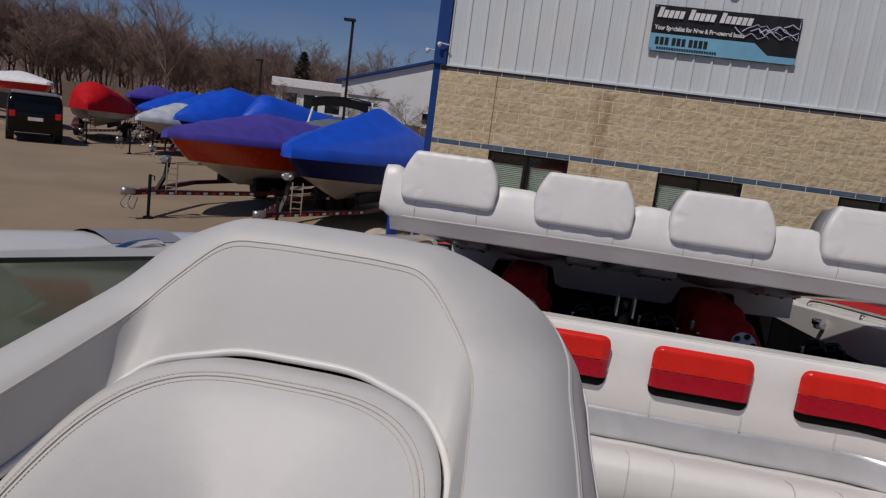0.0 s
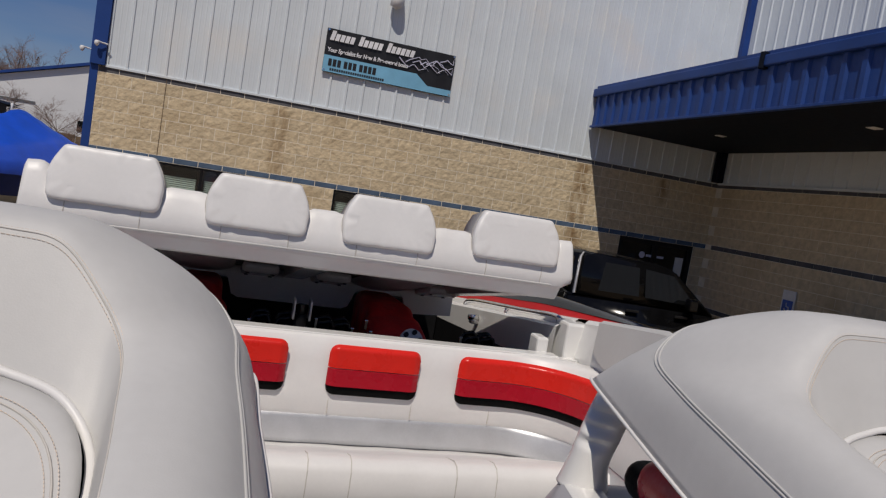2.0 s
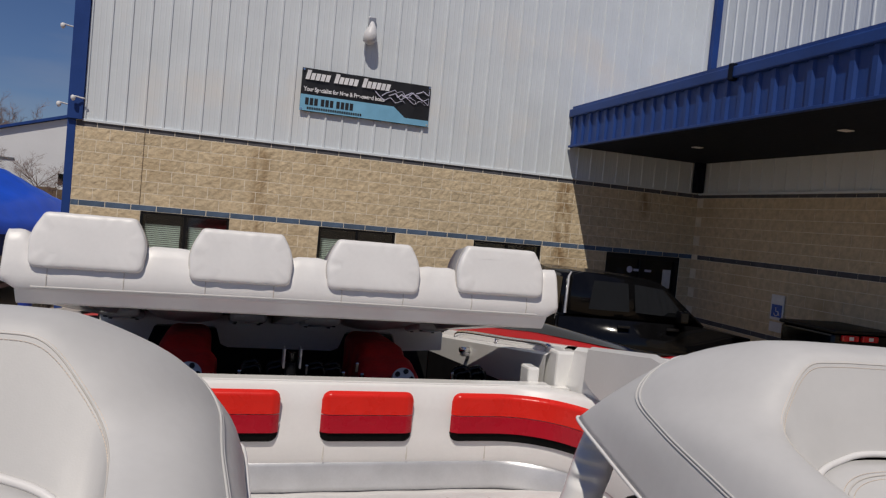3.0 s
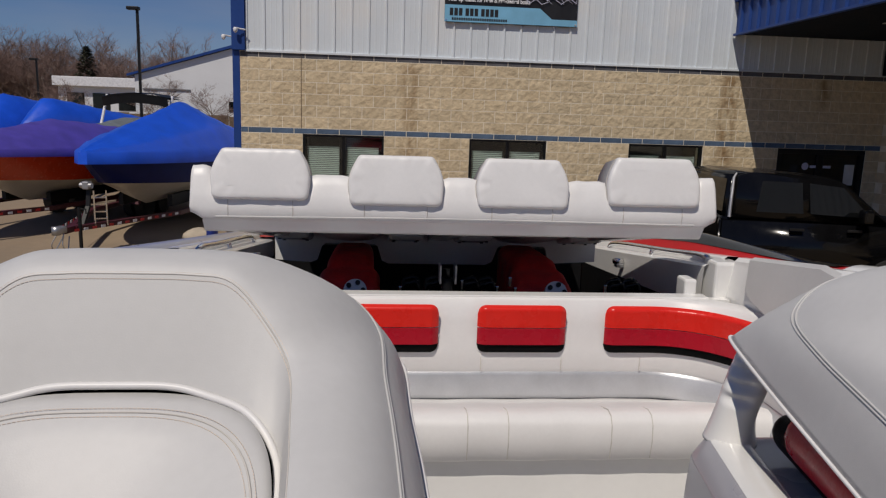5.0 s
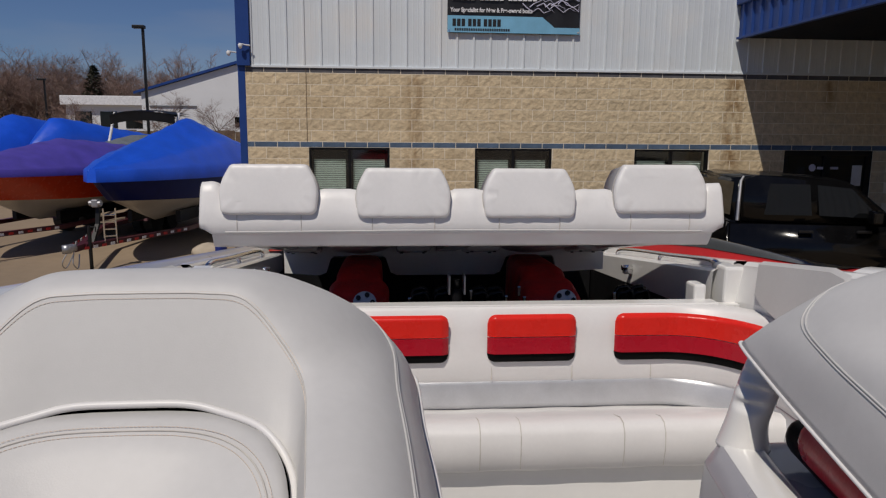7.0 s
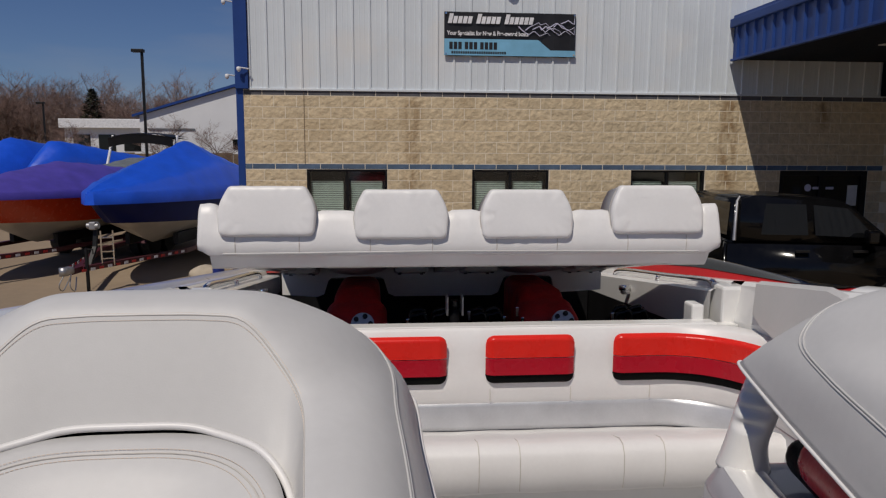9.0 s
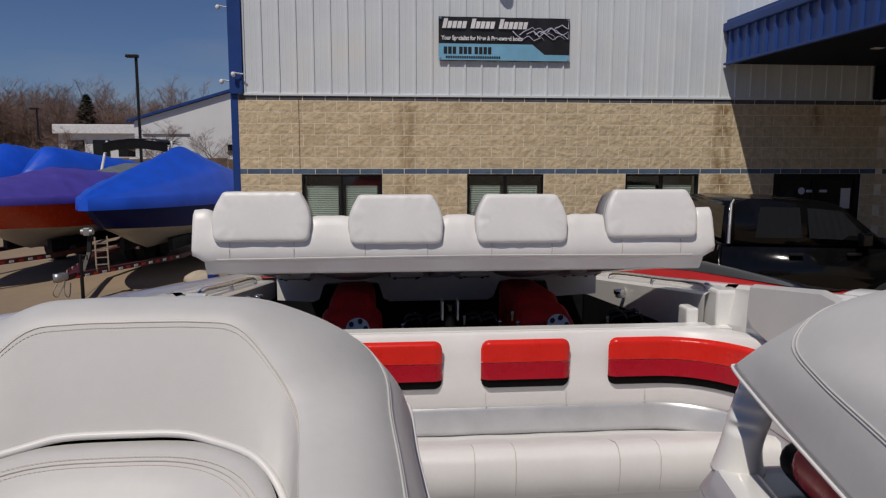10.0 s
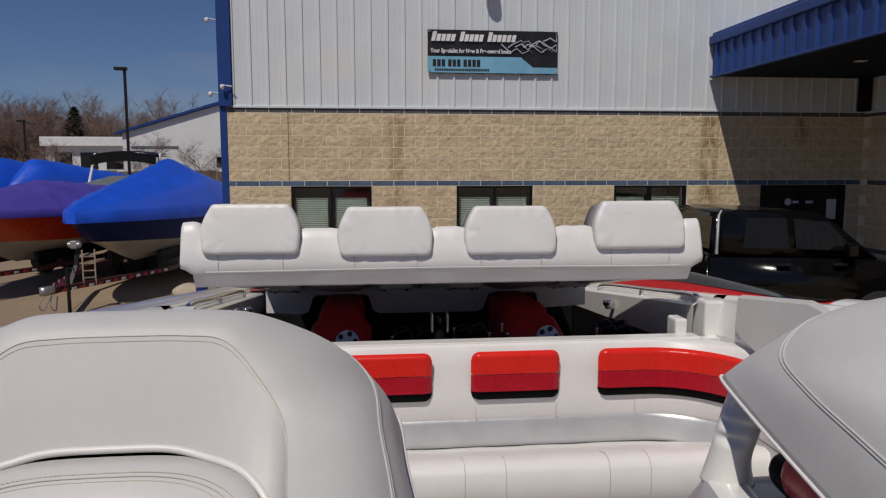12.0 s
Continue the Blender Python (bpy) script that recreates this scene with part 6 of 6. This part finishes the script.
office = thing("office_building", (-28.6, 60, 0), "low white office building with dark windows", "building")
bm = B()
box(bm, 0, 0, 0, 13, 12, 4.6)
part("wall", bm, SHED_WHITE, office)
bm = B()
box(bm, -0.3, -0.6, 4.5, 13.3, 12.4, 5.4, 0.05)
part("roof", bm, PAPER, office, "white roof edge")
for k in range(5):
    bm = B()
    box(bm, 0.8 + 2.4 * k, -0.05, 2.3, 2.4 + 2.4 * k, 0.02, 3.9)
    part("window", bm, CAR_GLASS, office)
fence = thing("fence", (-40, 42, 0), "long brown board fence behind the boats", "fence")
for k in range(33):
    bm = B()
    box(bm, k * 1.2, 0, 0, k * 1.2 + 1.17, 0.06, 2.2 + 0.05 * math.sin(k * 2.1))
    part("panel", bm, BROWN, fence)


def tree_meshes(seed, height, twigs, spread):
    """Trunk with limbs, and a crown of fine bare twigs."""
    r = random.Random(seed)
    wood, fine = B(), ([], [])

    def twig(a, b, w):
        vs, fs = fine
        d = (b - a)
        s = d.orthogonal().normalized() * w
        u = d.cross(s).normalized() * w
        i = len(vs)
        vs.extend([a + s, a - s * 0.5 + u * 0.87, a - s * 0.5 - u * 0.87, b])
        fs.extend([(i, i + 1, i + 3), (i + 1, i + 2, i + 3), (i + 2, i, i + 3)])

    def grow(base, direction, length, radius, depth):
        pts, p, d = [base], base, direction
        for k in range(4):
            d = (d + Vector((r.uniform(-1, 1), r.uniform(-1, 1), r.uniform(-0.2, 0.7))) * 0.14).normalized()
            p = p + d * length / 4
            pts.append(p)
        if depth < 3:
            tube(wood, pts, [radius * (1 - 0.18 * k) for k in range(5)], 5 if depth else 7)
        else:
            for a, b in zip(pts, pts[1:]):
                twig(a, b + (b - a) * 0.3, radius)
        if depth == 4:
            return
        count = (7, 5, 5, twigs)[depth]
        for k in range(count):
            f = r.uniform(0.35 if depth == 0 else 0.15, 1.0)
            i = min(3, int(f * 4))
            q = pts[i].lerp(pts[i + 1], f * 4 - i)
            side = Vector((r.uniform(-1, 1), r.uniform(-1, 1), r.uniform(-0.1, 0.5)))
            dd = (d * 0.7 + side.normalized() * spread).normalized()
            grow(q, dd, length * r.uniform(0.42, 0.62), radius * 0.5, depth + 1)
    grow(Vector((0, 0, -0.1)), Vector((0, 0, 1)), height * 0.62, height * 0.011, 0)
    tr = bpy.data.meshes.new("trunk")
    wood.to_mesh(tr)
    wood.free()
    tr.materials.append(BARK)
    cr = bpy.data.meshes.new("crown")
    cr.from_pydata([tuple(v) for v in fine[0]], [], fine[1])
    cr.materials.append(TWIG)
    return tr, cr


def tree(name, label, meshes):
    t = thing(name, (0, 0, 0), label, "tree", "bare trees")
    for n, me in zip(("trunk", "crown"), meshes):
        o = new(n, me)
        o.parent = t
    return t


KINDS = [tree("bare_tree", "bare red-brown deciduous tree in early spring", tree_meshes(s, h, tw, sp)) for s, h, tw, sp in ((1, 10, 11, 0.9), (2, 9, 12, 1.0), (3, 11, 10, 0.8), (4, 8, 12, 1.1))]
r3 = random.Random(12)
first = {}
for i in range(210):
    f = i / 209
    x = -105 + 82 * f + r3.uniform(-1.5, 1.5)
    y = (58 + 38 * f + r3.uniform(-8, 12)) if x < -45 else 88 + r3.uniform(-8, 14)
    size = (1.5 - 0.45 * f) * r3.uniform(0.8, 1.15)
    k = i % 4
    m = pose(x, y, 0, 0, 0, r3.uniform(0, 360)) @ Matrix.Diagonal((size * 1.1, size * 1.1, size, 1))
    if k not in first:
        first[k] = True
        KINDS[k].matrix_basis = m
    else:
        c = copy_thing(KINDS[k], m)
        c.matrix_basis = m
tall = copy_thing(KINDS[2], pose(-40, 58, 0, 0, 0, 40))
tall.matrix_basis = pose(-40, 58, 0, 0, 0, 40) @ Matrix.Diagonal((1.0, 1.0, 1.45, 1))
for x, y, z, sc in ((-13.6, 40, 1.0, 0.62), (-9.2, 40, 0.0, 0.55), (-22.5, 48, 0, 0.55), (-25, 50, 0, 0.6)):
    c = copy_thing(KINDS[1], pose(x, y, 0, 0, 0, x * 30))
    c.matrix_basis = pose(x, y, 0, 0, 0, x * 30) @ Matrix.Diagonal((sc * 1.2, sc * 1.2, sc, 1))


def conifer(x, y, h, seed):
    r = random.Random(seed)
    t = thing("evergreen_tree", (x, y, 0), "dark green conical evergreen tree", "tree", "evergreens")
    bm = B()
    tube(bm, [(0, 0, 0), (0, 0, h)], [h * 0.02, 0.02], 7)
    part("trunk", bm, BARK, t)
    vs, fs = [], []
    for k in range(1500):
        f = r.random() ** 0.8
        z = h * (0.1 + 0.9 * f)
        rad = h * 0.27 * (1 - f) ** 0.8 * r.uniform(0.35, 1.05)
        a = r.uniform(0, 6.28)
        c = Vector((rad * math.cos(a), rad * math.sin(a), z))
        d = Vector((math.cos(a), math.sin(a), r.uniform(-0.5, 0.4))) * h * 0.05
        w = Vector((-math.sin(a), math.cos(a), r.uniform(-0.4, 0.4))) * h * 0.02
        i = len(vs)
        vs += [c - w, c + w, c + d]
        fs.append((i, i + 1, i + 2))
    me = bpy.data.meshes.new("crown")
    me.from_pydata([tuple(v) for v in vs], [], fs)
    me.materials.append(EVERGREEN)
    o = new("crown", me)
    o.parent = t


conifer(-33.5, 80, 9.8, 1)
conifer(-17.2, 50, 4.9, 2)

# far woods behind the single trees
r4 = random.Random(77)
vs, fs = [], []
for k in range(26000):
    x = r4.uniform(-150, -18)
    y = 112 + r4.uniform(-10, 14)
    top = (10.0 + 2.2 * noise.noise(Vector((x * 0.12, 0.0, 0.0))) - 0.02 * (x + 150)) * r4.random() ** 0.45
    a = Vector((x, y, max(0.0, top - r4.uniform(1.0, 3.0))))
    b = a + Vector((r4.uniform(-0.9, 0.9), r4.uniform(-0.5, 0.5), r4.uniform(1.0, 3.0)))
    w = r4.uniform(0.03, 0.09)
    i = len(vs)
    vs += [a + Vector((w, 0, 0)), a + Vector((-w, 0, 0)), b]
    fs.append((i, i + 1, i + 2))
me = bpy.data.meshes.new("far_woods")
me.from_pydata([tuple(v) for v in vs], [], fs)
me.materials.append(TWIG)
tagged(new("far_woods", me), "dense band of bare brown woods behind the lot", "woods", kind="stuff")

lay_blocks()
